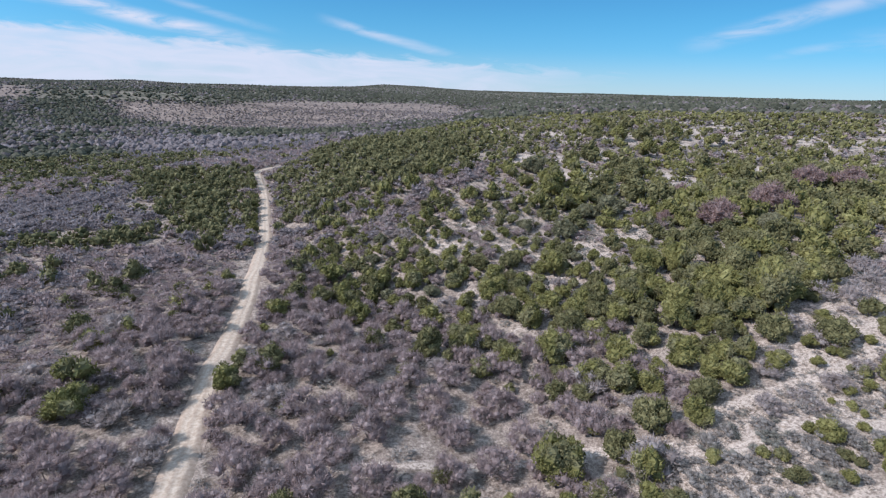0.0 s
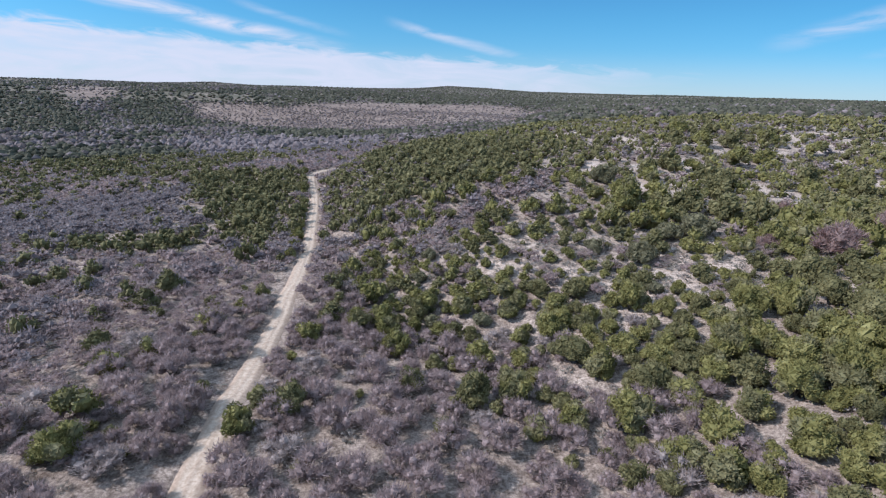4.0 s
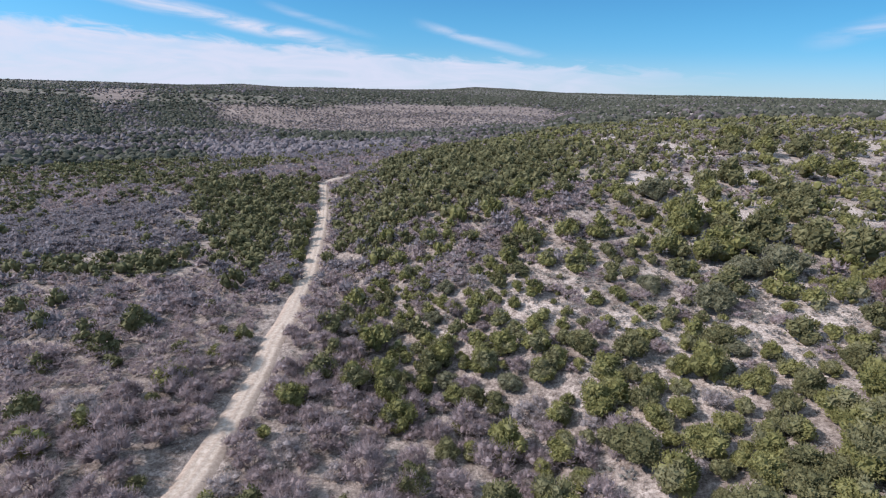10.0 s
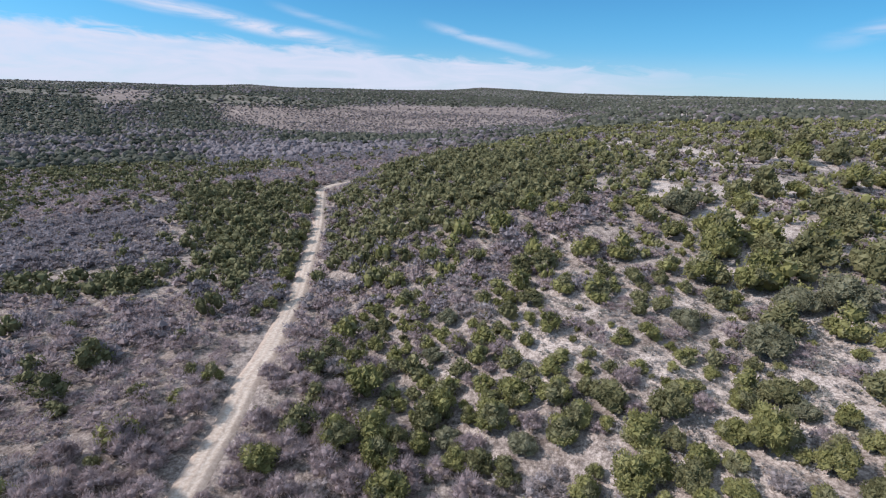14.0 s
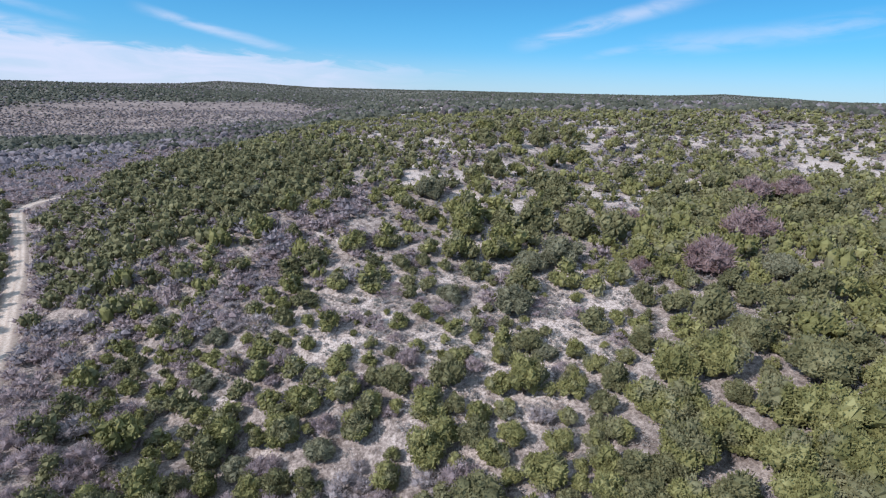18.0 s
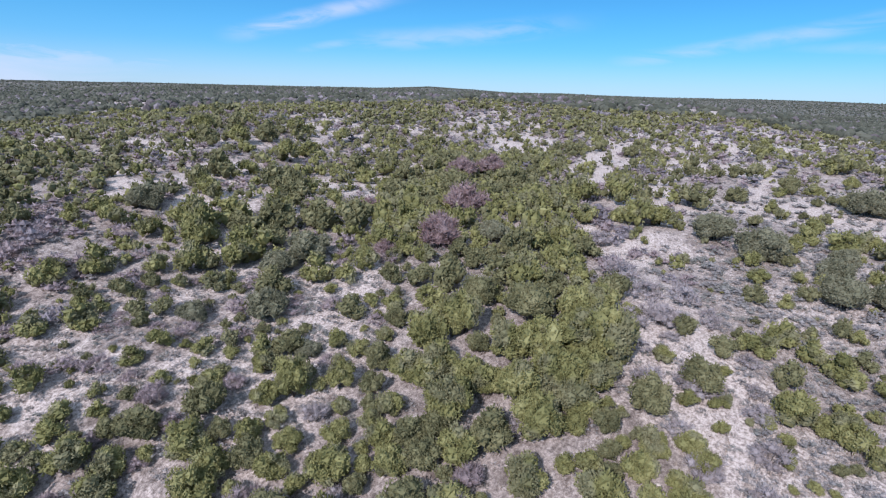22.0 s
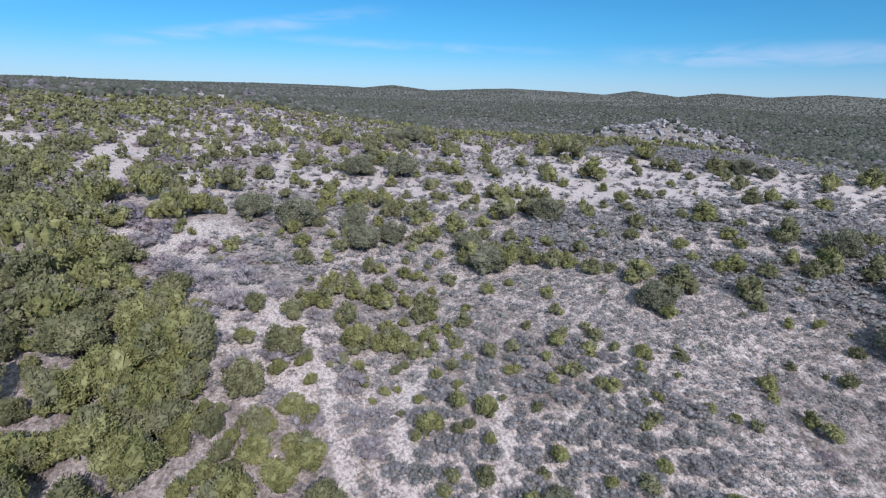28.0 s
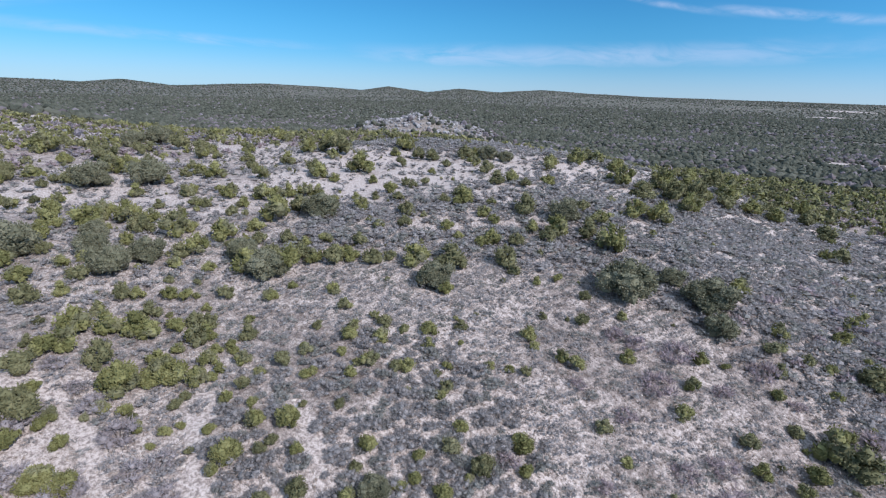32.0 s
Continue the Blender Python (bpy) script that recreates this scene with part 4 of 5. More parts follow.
# junipers on the dry shoulder and round the bare top
JUNIPER_DRY = [(104.1, 35.9, 2.9), (156.8, 39.4, 3.3), (58.4, 24.9, 1.3), (123.3, 33.2, 4.2), (160.2, 34.8, 2.8), (64.7, 23.9, 1.7), (39.2, 20.7, 1.6), (164.5, 30.1, 2.5), (53, 21.1, 1.2),
    (136.6, 26.5, 2.8), (55.8, 20.4, 2.5), (162.3, 25.3, 3), (209.2, 26.8, 4.1), (62.6, 19.5, 1.7), (112.5, 21, 1.6), (54, 18.7, 0.8), (40.4, 18.2, 1.9), (59.3, 18.6, 0.9),
    (45.7, 18.1, 1.3), (92, 19.1, 1.6), (67.6, 18.3, 0.9), (130.7, 19, 1.8), (54.7, 17.8, 0.8), (51.1, 17.6, 0.9), (147.7, 18.5, 1.9), (85.4, 17.8, 1.7), (78.4, 17.7, 1.7),
    (65.1, 17.4, 1.4), (126.5, 17, 1.6), (151.2, 16.9, 2.9), (65.5, 15.5, 1.7), (100.6, 14.5, 1.7)]
JUNIPER_DRY += [(94.4, 14.4, 1.3), (53.4, 15.4, 0.5), (130.1, 13.1, 1.2), (151.5, 11.8, 2.5), (79, 14, 1.2), (108.8, 12.6, 2.3), (155.7, 10.5, 1.3), (140, 11, 1.3), (115.9, 11.9, 2.2),
    (69.3, 13.9, 2.2), (88.3, 12.9, 1.3), (122.2, 10.8, 1.6), (53.7, 14, 0.9), (184.7, 6.6, 4.2), (128.6, 9.3, 1.4), (142.9, 8.2, 1.6), (83.1, 11.6, 1.6), (61.2, 12.8, 1.8),
    (89.5, 10.1, 1.3), (168.3, 3.7, 2.2), (139.3, 5.4, 2.3), (196.7, 0.3, 2.5), (67.8, 10.9, 1.8), (56, 11.9, 2.3), (52.7, 12.2, 0.8), (106.8, 6.9, 2.9), (87.7, 8.2, 1.3),
    (51.8, 11.8, 0.5), (40.4, 12.9, 0.4), (49.7, 11.9, 0.7), (110.7, 4.1, 2.3), (47.1, 11.4, 0.5)]
JUNIPER_DRY += [(78.2, 7.6, 0.9), (75.8, 7.8, 1.3), (66.4, 8.3, 2), (56.1, 9.5, 1.3), (169.6, -6, 3.8), (148.1, -3.2, 3), (94.4, 3.6, 1.3), (75.1, 6.2, 1.2), (48, 9.9, 0.7),
    (106.2, 1.2, 2.5), (88.9, 3.6, 1.2), (65.2, 7.1, 1.7), (110.3, 0.1, 1.3), (59.4, 7.6, 1.3), (69.9, 5.9, 1.6), (163.6, -9.1, 1.7), (100.7, 0.6, 1.8), (144.7, -6.8, 2.8),
    (125.9, -4.3, 1.9), (51.2, 8.2, 0.8), (55.7, 7.4, 2), (98.5, 0, 1.9), (48.1, 8.5, 0.5), (44.5, 8.8, 0.5), (178.9, -16.1, 2.5), (103.7, -2.3, 1.8), (60.8, 5.3, 0.9),
    (73.5, 2.8, 1.2), (156.1, -13.3, 2.4), (52, 6.9, 0.7), (65.7, 4.1, 1.4), (77.8, 1.6, 0.8)]
JUNIPER_DRY += [(113.4, -5.6, 1.3), (138.5, -11, 2.2), (82, -0.3, 1.2), (53.9, 5.2, 1.3), (41.1, 8, 0.7), (95.1, -4, 2.8), (72, 1.1, 1.1), (131.9, -12.3, 1.3), (84.8, -1.9, 1.6),
    (46, 6.6, 0.7), (65.9, 1.8, 1.3), (61.9, 2.7, 1.7), (105.2, -7.5, 1.3), (96.7, -6.6, 1.6), (75.3, -1.4, 0.7), (57, 3, 1.2), (53.7, 3.8, 0.8), (119.9, -12.7, 1.8),
    (188.1, -29.9, 3.5), (62.3, 1.3, 1.3), (137.2, -17.6, 1.7), (84.9, -4.5, 2.2), (64.8, 0.5, 1.3), (68.5, -0.5, 0.8), (120.7, -14.1, 1.8), (110.9, -12, 1.7), (58.5, 1.6, 0.9),
    (54.6, 2.6, 0.8), (144.3, -21.4, 1.8), (49.3, 3.8, 0.8), (78, -4, 1.2), (136.3, -20.7, 2)]
JUNIPER_DRY += [(109.8, -13.6, 1.3), (175.6, -32.6, 2.7), (165.3, -29.7, 2.5), (58.9, -0.2, 0.8), (70.3, -3.7, 1.3), (171, -33.8, 2.3), (88.6, -9.8, 2.5), (130.3, -22.5, 3), (50.4, 1.6, 0.9),
    (117.8, -19.2, 1.3), (162.5, -33.4, 1.7), (54.8, -0.2, 1.1), (84.3, -9.7, 1.3), (47.3, 1.9, 0.7), (44.1, 2.9, 1.1), (113.4, -19.3, 1.6), (41, 3.7, 0.8), (102, -16.2, 1.6),
    (115.9, -21, 1.6), (59.7, -2.6, 1.3), (63.3, -4.1, 0.9), (74.9, -8.4, 2.4), (51.7, -0.8, 0.8), (106.7, -20.1, 1.6), (41.2, 2.5, 0.7), (90.2, -16.1, 1.8), (154.9, -40, 2.5),
    (168.3, -45.2, 2.5), (84, -14.2, 1.6), (137.3, -34.5, 2), (66.5, -8.6, 1.3), (123.5, -30.8, 2.3)]
JUNIPER_DRY += [(112.2, -26.7, 1.6), (109.3, -25.6, 2.8), (76.9, -13.3, 2), (42.4, 0.2, 1.3), (51.9, -3.6, 1.2), (35.1, 2.9, 1.1), (38.8, 1.1, 0.8), (94, -21.7, 3.4), (108.4, -28.3, 1.6),
    (71.9, -13.8, 2.6), (190.2, -65, 4.2), (96.7, -24.8, 1.3), (81, -18.2, 1.7), (67.6, -12.4, 0.9), (43.9, -2.1, 0.5), (107.3, -30.6, 1.9), (48.2, -4.6, 0.8), (143.5, -47.5, 2.4),
    (52.5, -6.8, 1.1), (74.5, -17.4, 1.9), (96.5, -27.9, 2.4), (48.1, -5.4, 0.7), (79, -20.2, 1.4), (106.6, -34.2, 2.2), (56.4, -10.4, 0.8), (72.4, -18.4, 1.6), (150.6, -57.8, 2.7),
    (123.8, -45.8, 2.5), (105.1, -36.8, 1.6), (118.9, -44.4, 2.9), (78.1, -23.6, 1.4), (41.6, -5.1, 0.7)]
JUNIPER_DRY += [(148.3, -61.8, 2.3), (62.4, -16.3, 1.1), (70.6, -21.1, 2), (169.1, -75.1, 2.7), (72, -22.3, 1.6), (49.4, -10, 0.8), (173.6, -78.3, 3.1), (97.9, -36.8, 1.3), (113.5, -45.6, 1.7),
    (138.9, -59.8, 2), (58, -15.6, 1.3), (45.1, -8.6, 0.8), (34.7, -2.7, 0.7), (142.3, -63.8, 4.2), (51.5, -12.3, 1.3), (72.5, -24.5, 1.2), (53, -13.8, 0.9), (69.9, -23.7, 1.6),
    (180.9, -88.8, 3.2), (46.7, -10.4, 0.7), (96.7, -41.5, 1.3), (74, -28, 1.6), (89.9, -38.7, 1.7), (118.6, -57, 4.1), (45.8, -11.7, 1.3), (82, -35.6, 0.9), (53.9, -17.7, 0.8),
    (67.4, -26.5, 2), (106.9, -52.9, 1.3), (94.5, -45.3, 1.1), (48.9, -15.4, 1.3), (78.5, -35.2, 1.3)]
JUNIPER_DRY += [(51.5, -17.7, 1.2), (67.1, -29.7, 1.3), (96.8, -50.9, 1.8), (43.7, -13.8, 0.9), (132.3, -78.3, 1.9), (89.8, -48.2, 1.6), (48.8, -18.9, 0.8), (119.3, -70.9, 1.8), (77.5, -40.5, 1.6),
    (42.9, -14.9, 1.1), (40.2, -12.9, 0.5), (100.5, -58.3, 1.3), (81.5, -44.2, 1.9), (137.7, -86.9, 3.4), (97.7, -58.3, 1.3), (63.1, -32, 2.5), (126.7, -83.1, 2.2), (69.2, -38.1, 0.9),
    (79.6, -47.2, 0.9), (97.9, -62.4, 1.3), (46.8, -21.6, 1.3), (106.6, -72, 1.3), (123, -85.8, 2.5), (83.5, -55.9, 1.6), (112.1, -82, 1.6), (72.4, -47.1, 1.6), (53.6, -30.6, 1.3),
    (37.7, -16.6, 0.9), (40.9, -19.5, 0.8), (60.3, -37.6, 3.2), (68.1, -46.2, 1.2), (84.3, -62.1, 2.3)]
JUNIPER_DRY += [(45.6, -26.1, 1.1), (80.6, -59.2, 2.7), (43.3, -24, 0.5), (119.2, -96.4, 3), (32.6, -14.2, 0.9), (120.2, -101.5, 2.5), (109.7, -91.3, 2.5), (64, -48.2, 1.3), (73.4, -58.4, 1.7),
    (98.9, -85.2, 2.3), (76.2, -63.9, 1.3), (63, -50.2, 1.9), (69.4, -57.6, 1.4), (38.2, -24.1, 0.8), (88.5, -78.6, 2.6), (55.5, -45.9, 2.2), (87.3, -82.8, 2.2), (52.7, -45, 1.3),
    (59.8, -53.8, 1.8), (82.4, -82.6, 1.6), (69.2, -67.1, 3), (62.2, -60.8, 1.7), (35.1, -27.5, 0.8), (39.6, -33.3, 1.3), (27.8, -18.6, 1.3), (48.6, -46.1, 0.9), (37.8, -32.4, 0.8),
    (25.7, -16.7, 0.8), (95.9, -109.5, 2), (81.7, -91, 2.2), (99.2, -115, 2.6), (57.4, -60, 1.8)]
JUNIPER_DRY += [(58.4, -64, 2.6), (96.8, -125.3, 3.4), (63.9, -80.6, 1.8), (100.7, -137.3, 2.9), (54.9, -69.7, 2.5), (32.4, -34.5, 1.3), (95.7, -136.1, 2.5), (38, -43.8, 1.3), (41.4, -49.4, 1.1),
    (56.7, -76.4, 2), (80.4, -119.6, 1.7), (65.6, -95.5, 1.6), (87.2, -133.1, 2.8), (48.7, -68, 3.2), (88.6, -137.7, 2.3), (24.6, -29.1, 1.1), (55.7, -89.5, 2.8), (70.6, -118.4, 1.7),
    (29.8, -42.8, 1.2), (69.8, -128.4, 2.4), (51.7, -93.8, 3.3), (20.8, -27.6, 0.8), (66.1, -133.6, 2.4), (71.8, -154.5, 2.8), (73.4, -159.2, 2.4), (54.4, -115, 3.5), (57.6, -129.9, 3),
    (59.3, -134.8, 2.5), (66.2, -160.3, 3.5), (104.8, -263.7, 4.2), (20.7, -41, 1.3), (22.2, -46.3, 1.2)]
JUNIPER_DRY += [(58.2, -151.9, 4.2), (23.6, -51.8, 1.3), (95.5, -261.9, 3.6), (78.2, -240.1, 3.8), (28.4, -78.4, 2.2), (73.9, -235, 3.2), (76.9, -266.1, 2.6), (75.1, -261, 3.1), (14.2, -44.9, 1.3),
    (51.1, -209.7, 3.8), (18.3, -64.9, 1.8), (19.3, -70.6, 1.7), (16.1, -61.1, 1.3), (14.6, -56.6, 1.1), (11.6, -42.4, 1.3), (27.9, -137.6, 1.7), (31.9, -162.1, 2), (14.5, -68, 1.3),
    (11.2, -52.7, 1.2), (13.2, -82.6, 1.6), (7.7, -44.2, 1.1), (12.9, -94, 1.4), (7.1, -53, 2.5), (7.1, -73.8, 2.5), (4.4, -53.2, 2.8)]
# grey-green live oaks: x, y, half width
# junipers behind the stand
JUNIPER_BEHIND = [(75.2, 116.6, 4.0), (73.0, 134.2, 4.0), (88.8, 166.7, 4.0), (97.7, 162.3, 4.0), (106.6, 161.0, 4.0), (104.4, 118.1, 4.0), (90.2, 92.0, 3.2), (106.6, 141.2, 4.0), (56.6, 104.7, 3.7), (49.2, 104.6, 4.0), (59.9, 95.6, 4.0), (49.8, 91.0, 4.0), (46.5, 89.7, 3.2), (46.1, 99.9, 3.3), (41.1, 93.9, 3.1), (40.4, 86.3, 2.4), (44.8, 77.9, 3.4), (61.8, 120.9, 2.8), (65.6, 132.4, 3.0), (96.5, 139.0, 4.0), (129.1, 149.2, 4.0), (101.1, 189.2, 4.0), (110.8, 183.5, 4.0), (121.9, 163.5, 4.0), (110.8, 112.9, 4.0), (133.9, 117.1, 4.0), (72.0, 106.0, 3.6), (65.3, 90.4, 3.9), (43.2, 93.2, 2.6), (56.9, 96.0, 3.1)]
OAKS = [(49.7, 124.2, 3.8), (33.9, 81.8, 2.2), (40.7, 73.9, 3), (54.8, 81.7, 4.1), (49.7, 83, 2.9), (38.7, 63.4, 1.8), (0.3, 92.7, 1.9), (-1.7, 83.9, 1.7), (9.6, 65.7, 1.9),
    (0.9, 68.6, 1.8), (11.9, 141.9, 3), (80.1, 60, 3.1), (96, 18.5, 4.4), (133.4, -8.8, 4.7), (101, 7.2, 2.3), (91.7, 8.9, 2.6), (72.5, -10.5, 3.6), (96, -30.2, 2.2),
    (90.1, -29.4, 3.7), (114.3, -101.7, 3.3), (109.4, -104.8, 2.8), (56.4, -30.6, 3), (62.2, -71.8, 3.6), (38, -55.9, 4.9), (36.2, -68.2, 2.4), (28.9, -67, 4.4), (24.9, -61.3, 2.6),
    (31.6, -2.6, 1.6), (100.9, 26.5, 3.8), (83.7, 7.6, 3.2), (86, 2.4, 2.7), (137.9, 2.1, 4.4), (199.6, -26.4, 4.7), (199, -18.3, 4), (79.1, -9.5, 2.6)]
# purple-tinged trees in bud: x, y, half width
BUDDING = [(89.1, 71.6, 4), (72.3, 66.4, 3.6), (77.5, 88.6, 2.3), (63.6, 72, 1.8), (115.8, 90.4, 3.7), (126, 86.9, 3.8)]
# pale leafless trees: x, y, half width
PALE_BARE = [(18.8, 55.5, 2), (13.3, 61.6, 1.2), (12.8, 59.3, 1.4), (32.4, 55, 1.7), (2.7, 94.3, 1.9), (2.8, 98.5, 1.8), (41.6, 35.2, 1.2), (26.9, 46.3, 1.4), (11.1, 59.8, 2.3),
    (1.8, 103.2, 2), (28.8, 19.8, 1.7), (54.6, 14.6, 1.8), (65.3, 26.8, 2.5), (90.2, 43.6, 2.5), (55.6, 20.9, 2.7), (49.6, 13.4, 1.9), (45, 18, 1.8), (40.5, 12.4, 1.8)]


def in_sight(x, y, low, high):
    """Within the ring of those distances, in the part of the land that lies ahead of the walk."""
    r, b = np.hypot(x, y - 17), bearing(x, y)
    return (r >= low) & (r < high) & ((b > -56) | ((r < 130) & (b > -118)) | (r < 95)) & (road_distance(x, y) > 2.5)


rng = np.random.default_rng(7)
FULL = [crown(rng, 430, 10, tall=1.5, length=0.1, width=0.046, sides=5, rings=4, core=0.8) for _ in range(8)]
MIDDLE = [crown(rng, 90, 6, tall=1.5, length=0.14, width=0.085, sides=5, rings=3, core=0.74) for _ in range(8)]
THIN = [crown(rng, 24, 3, 0.8, 1.3, 0.2, 0.11, 4, 3) for _ in range(8)]
THINNEST = [crown(rng, 8, 2, 0.6, 1.18, 0.45, 0.3, 4, 2) for _ in range(8)]
FAR = [(v * (1, 1, 0.75) + (0, 0, 0.5), f) for v, f in (ball(rng, 0.3, 5, 3) for _ in range(8))]
FARTHEST = [(v * (1, 1, 0.6) + (0, 0, 0.45), f) for v, f in (ball(rng, 0.45, 5, 2) for _ in range(8))]
HAZE = [crown(rng, 460, 11, 1.1, 0.95, 0.22, 0.024, 4, 3, 0.4, True) for _ in range(8)]
HAZE_MID = [crown(rng, 130, 7, 1.1, 0.95, 0.26, 0.045, 4, 2, 0.62, True) for _ in range(8)]
LOW_MID = [crown(rng, 70, 4, 1.1, 0.72, 0.28, 0.06, 5, 2, 0.62, True) for _ in range(8)]
HAZE_THIN = [crown(rng, 36, 3, 0.9, 0.9, 0.36, 0.1, 4, 2, 0.7, True) for _ in range(8)]
LOW = [crown(rng, 190, 7, 1.2, 0.72, 0.22, 0.03, 4, 2, 0.45, True) for _ in range(8)]
HAZE_THINNEST = [crown(rng, 14, 1, 0.8, 0.85, 0.4, 0.16, 4, 2, 0.72, True) for _ in range(8)]
LOW_THIN = [crown(rng, 24, 2, 0.9, 0.7, 0.36, 0.1, 4, 2, 0.7, True) for _ in range(8)]
LOW_THINNEST = [(v * (1, 1, 0.6) + (0, 0, 0.3), f) for v, f in (ball(rng, 0.35, 4, 2) for _ in range(8))]


def sizes(rng, n, low, high):
    return low + (high - low) * rng.uniform(0, 1, n) ** 1.6


# evergreens along the rim of the plateau: x, y, half width
RIM_TREES = [(66, -112, 3.8), (61, -119, 3.4), (58, -127, 3.9), (61, -135, 3.6), (54, -139, 3.3), (50, -148, 3.6), (68, -127, 3.8), (67, -141, 3.4), (45, -155, 2.8), (58, -149, 3.3), (71, -152, 3.4), (76, -119, 3.3), (40, -166, 2.6), (49, -162, 2.8), (98.0, -252.4, 3.4), (79.8, -248.7, 3.4), (62.7, -227.5, 3.2), (45.6, -196.4, 3.2), (33.5, -162.2, 3.0), (25.3, -141.8, 2.8)]


def along_track(rng):
    """Evergreens close by the western edge of the track, whose shade falls across it."""
    out, k = [], 0
    while k < len(LINE) - 2:
        (x, y), (u, v) = LINE[k], LINE[k + 2] - LINE[k]
        if 100 < y < 206:
            r = rng.uniform(1.3, 2.3)
            off = 2.1 + r * rng.uniform(0.6, 1.0)
            out.append((float(x - v / 2 * off), float(y + u / 2 * off), float(r)))
        k += int(rng.integers(3, 8))
    return out


TRACKSIDE = along_track(np.random.default_rng(5))
PLACED = np.array(RIM_TREES + TRACKSIDE + JUNIPER_TRACK + JUNIPER_SLOPE + JUNIPER_STAND + JUNIPER_DRY + JUNIPER_BEHIND + OAKS + BUDDING + PALE_BARE)


def clear(x, y, part=0.8):
    """Whether a place is free of the plants that stand at known places."""
    ok = np.ones(len(x), bool)
    for a, b, r in PLACED:
        ok &= (x - a) ** 2 + (y - b) ** 2 > (part * r) ** 2
    return ok


def spaced(x, y, size, part=0.72):
    """Which plants keep their distance from the larger ones, so that the crowns stand side by side."""
    keep = np.zeros(len(x), bool)
    kx, ky, kr = PLACED[:, 0], PLACED[:, 1], PLACED[:, 2]
    for i in np.argsort(-size):
        if (np.hypot(kx - x[i], ky - y[i]) > part * (kr + size[i])).all():
            keep[i] = True
            kx, ky, kr = np.append(kx, x[i]), np.append(ky, y[i]), np.append(kr, size[i])
    return keep


# ---- single plants ----
def plant(name, parts, label, category, group):
    """A plant one metre in half width, as an Empty at its foot with its parts."""
    ob = tagged(new(name), label, category, group)
    for part_name, (v, f), mat in parts:
        p = new(part_name, mesh_of(part_name, v, f, mat))
        p.parent = ob
    return ob


def juniper_plant(k, tufts, label, name="juniper", mat=None, lobes=8, length=0.115, width=0.045):
    r = np.random.default_rng(100 + k)
    top = crown(r, tufts, lobes, tall=1.5, length=length, width=width, core=0.8)
    feet = stems_of(r, np.array([(0.1, 0.05, 0.9), (-0.2, 0.12, 0.7), (0.12, -0.25, 0.7)]), 0.055)
    return plant(name, [("trunk", feet, BARK), ("crown", top, mat or JUNIPER)], label, "tree" if name != "juniper" else "juniper", name.replace("_", " ") + "s on the hillside")


def bare_plant(k, count, label, name, mat, tall=0.95, wide=0.019):
    r = np.random.default_rng(300 + k)
    haze = crown(r, count, 14, 1.15, tall, 0.19, wide, 5, 3, 0.54, True)
    a = 2 * math.pi * (np.arange(7) + r.uniform(-0.3, 0.3, 7)) / 7
    tips = np.stack([0.55 * np.cos(a), 0.55 * np.sin(a), tall * r.uniform(0.5, 0.75, 7)], 1)
    return plant(name, [("trunk", stems_of(r, tips, 0.03), BARK), ("crown", haze, mat)], label, "shrub", name.replace("_", " ") + "s on the hillside")


def set_out(masters, places, rng, used, tall=(0.9, 1.3)):
    """The first plant of each kind at its first place, and copies at the rest."""
    for x, y, r in places:
        k = int(rng.integers(0, len(masters)))
        h = rng.uniform(*tall)
        m = Matrix.Translation((x, y, float(height(np.array([x]), np.array([y]))[0]) - 0.06 * r)) @ Matrix.Rotation(rng.uniform(0, 6.28), 4, "Z") @ Matrix.Diagonal((r, r, r * h, 1))
        if masters[k] in used:
            copy_thing(masters[k], m)
        else:
            used.add(masters[k])
            waiting.append((masters[k], m))


def settle():
    for ob, m in waiting:
        ob.matrix_basis = m
    waiting.clear()


waiting, used = [], set()
SMALL = [juniper_plant(k, 520, "small dense olive-green juniper bush on dry soil", lobes=8, length=0.13, width=0.05) for k in range(3)]
SMALL.append(juniper_plant(5, 520, "small dense dark green juniper bush on dry soil", mat=EVERGREEN, lobes=8, length=0.13, width=0.05))
MEDIUM = [juniper_plant(10 + k, 1250, "rounded olive-green juniper with many leafy tufts", lobes=13, length=0.09, width=0.038) for k in range(4)]
MEDIUM += [juniper_plant(15 + k, 1250, "rounded dark green juniper with many leafy tufts", mat=EVERGREEN, lobes=13, length=0.09, width=0.038) for k in range(2)]
LARGE = [juniper_plant(20 + k, 2300, "large spreading olive-green juniper with a lobed crown", lobes=20, length=0.07, width=0.03) for k in range(4)]
LARGE.append(juniper_plant(25, 2300, "large spreading dark green juniper with a lobed crown", mat=EVERGREEN, lobes=20, length=0.07, width=0.03))
OAK_TREES = [juniper_plant(30 + k, 2900, "broad grey-green live oak with a dense crown", "live_oak", OAK, 18, 0.06, 0.03) for k in range(3)]
BUD_TREES = [bare_plant(40 + k, 2200, "leafless tree with a purple haze of budding twigs", "budding_tree", PURPLE, 1.1, 0.02) for k in range(2)]
PALE_TREES = [bare_plant(45 + k, 1200, "pale silver-grey leafless tree among junipers", "bare_tree", SILVER, 1.0, 0.02) for k in range(3)]
SHRUBS = [bare_plant(50 + k, 1500, "leafless lilac-grey shrub with fine branching twigs", "bare_shrub", TWIG, 0.95, 0.016) for k in range(5)]
BRUSHES = [bare_plant(60 + k, 700, "low dark grey brush on pale gravel", "grey_bush", BRUSH, 0.78, 0.024) for k in range(4)]

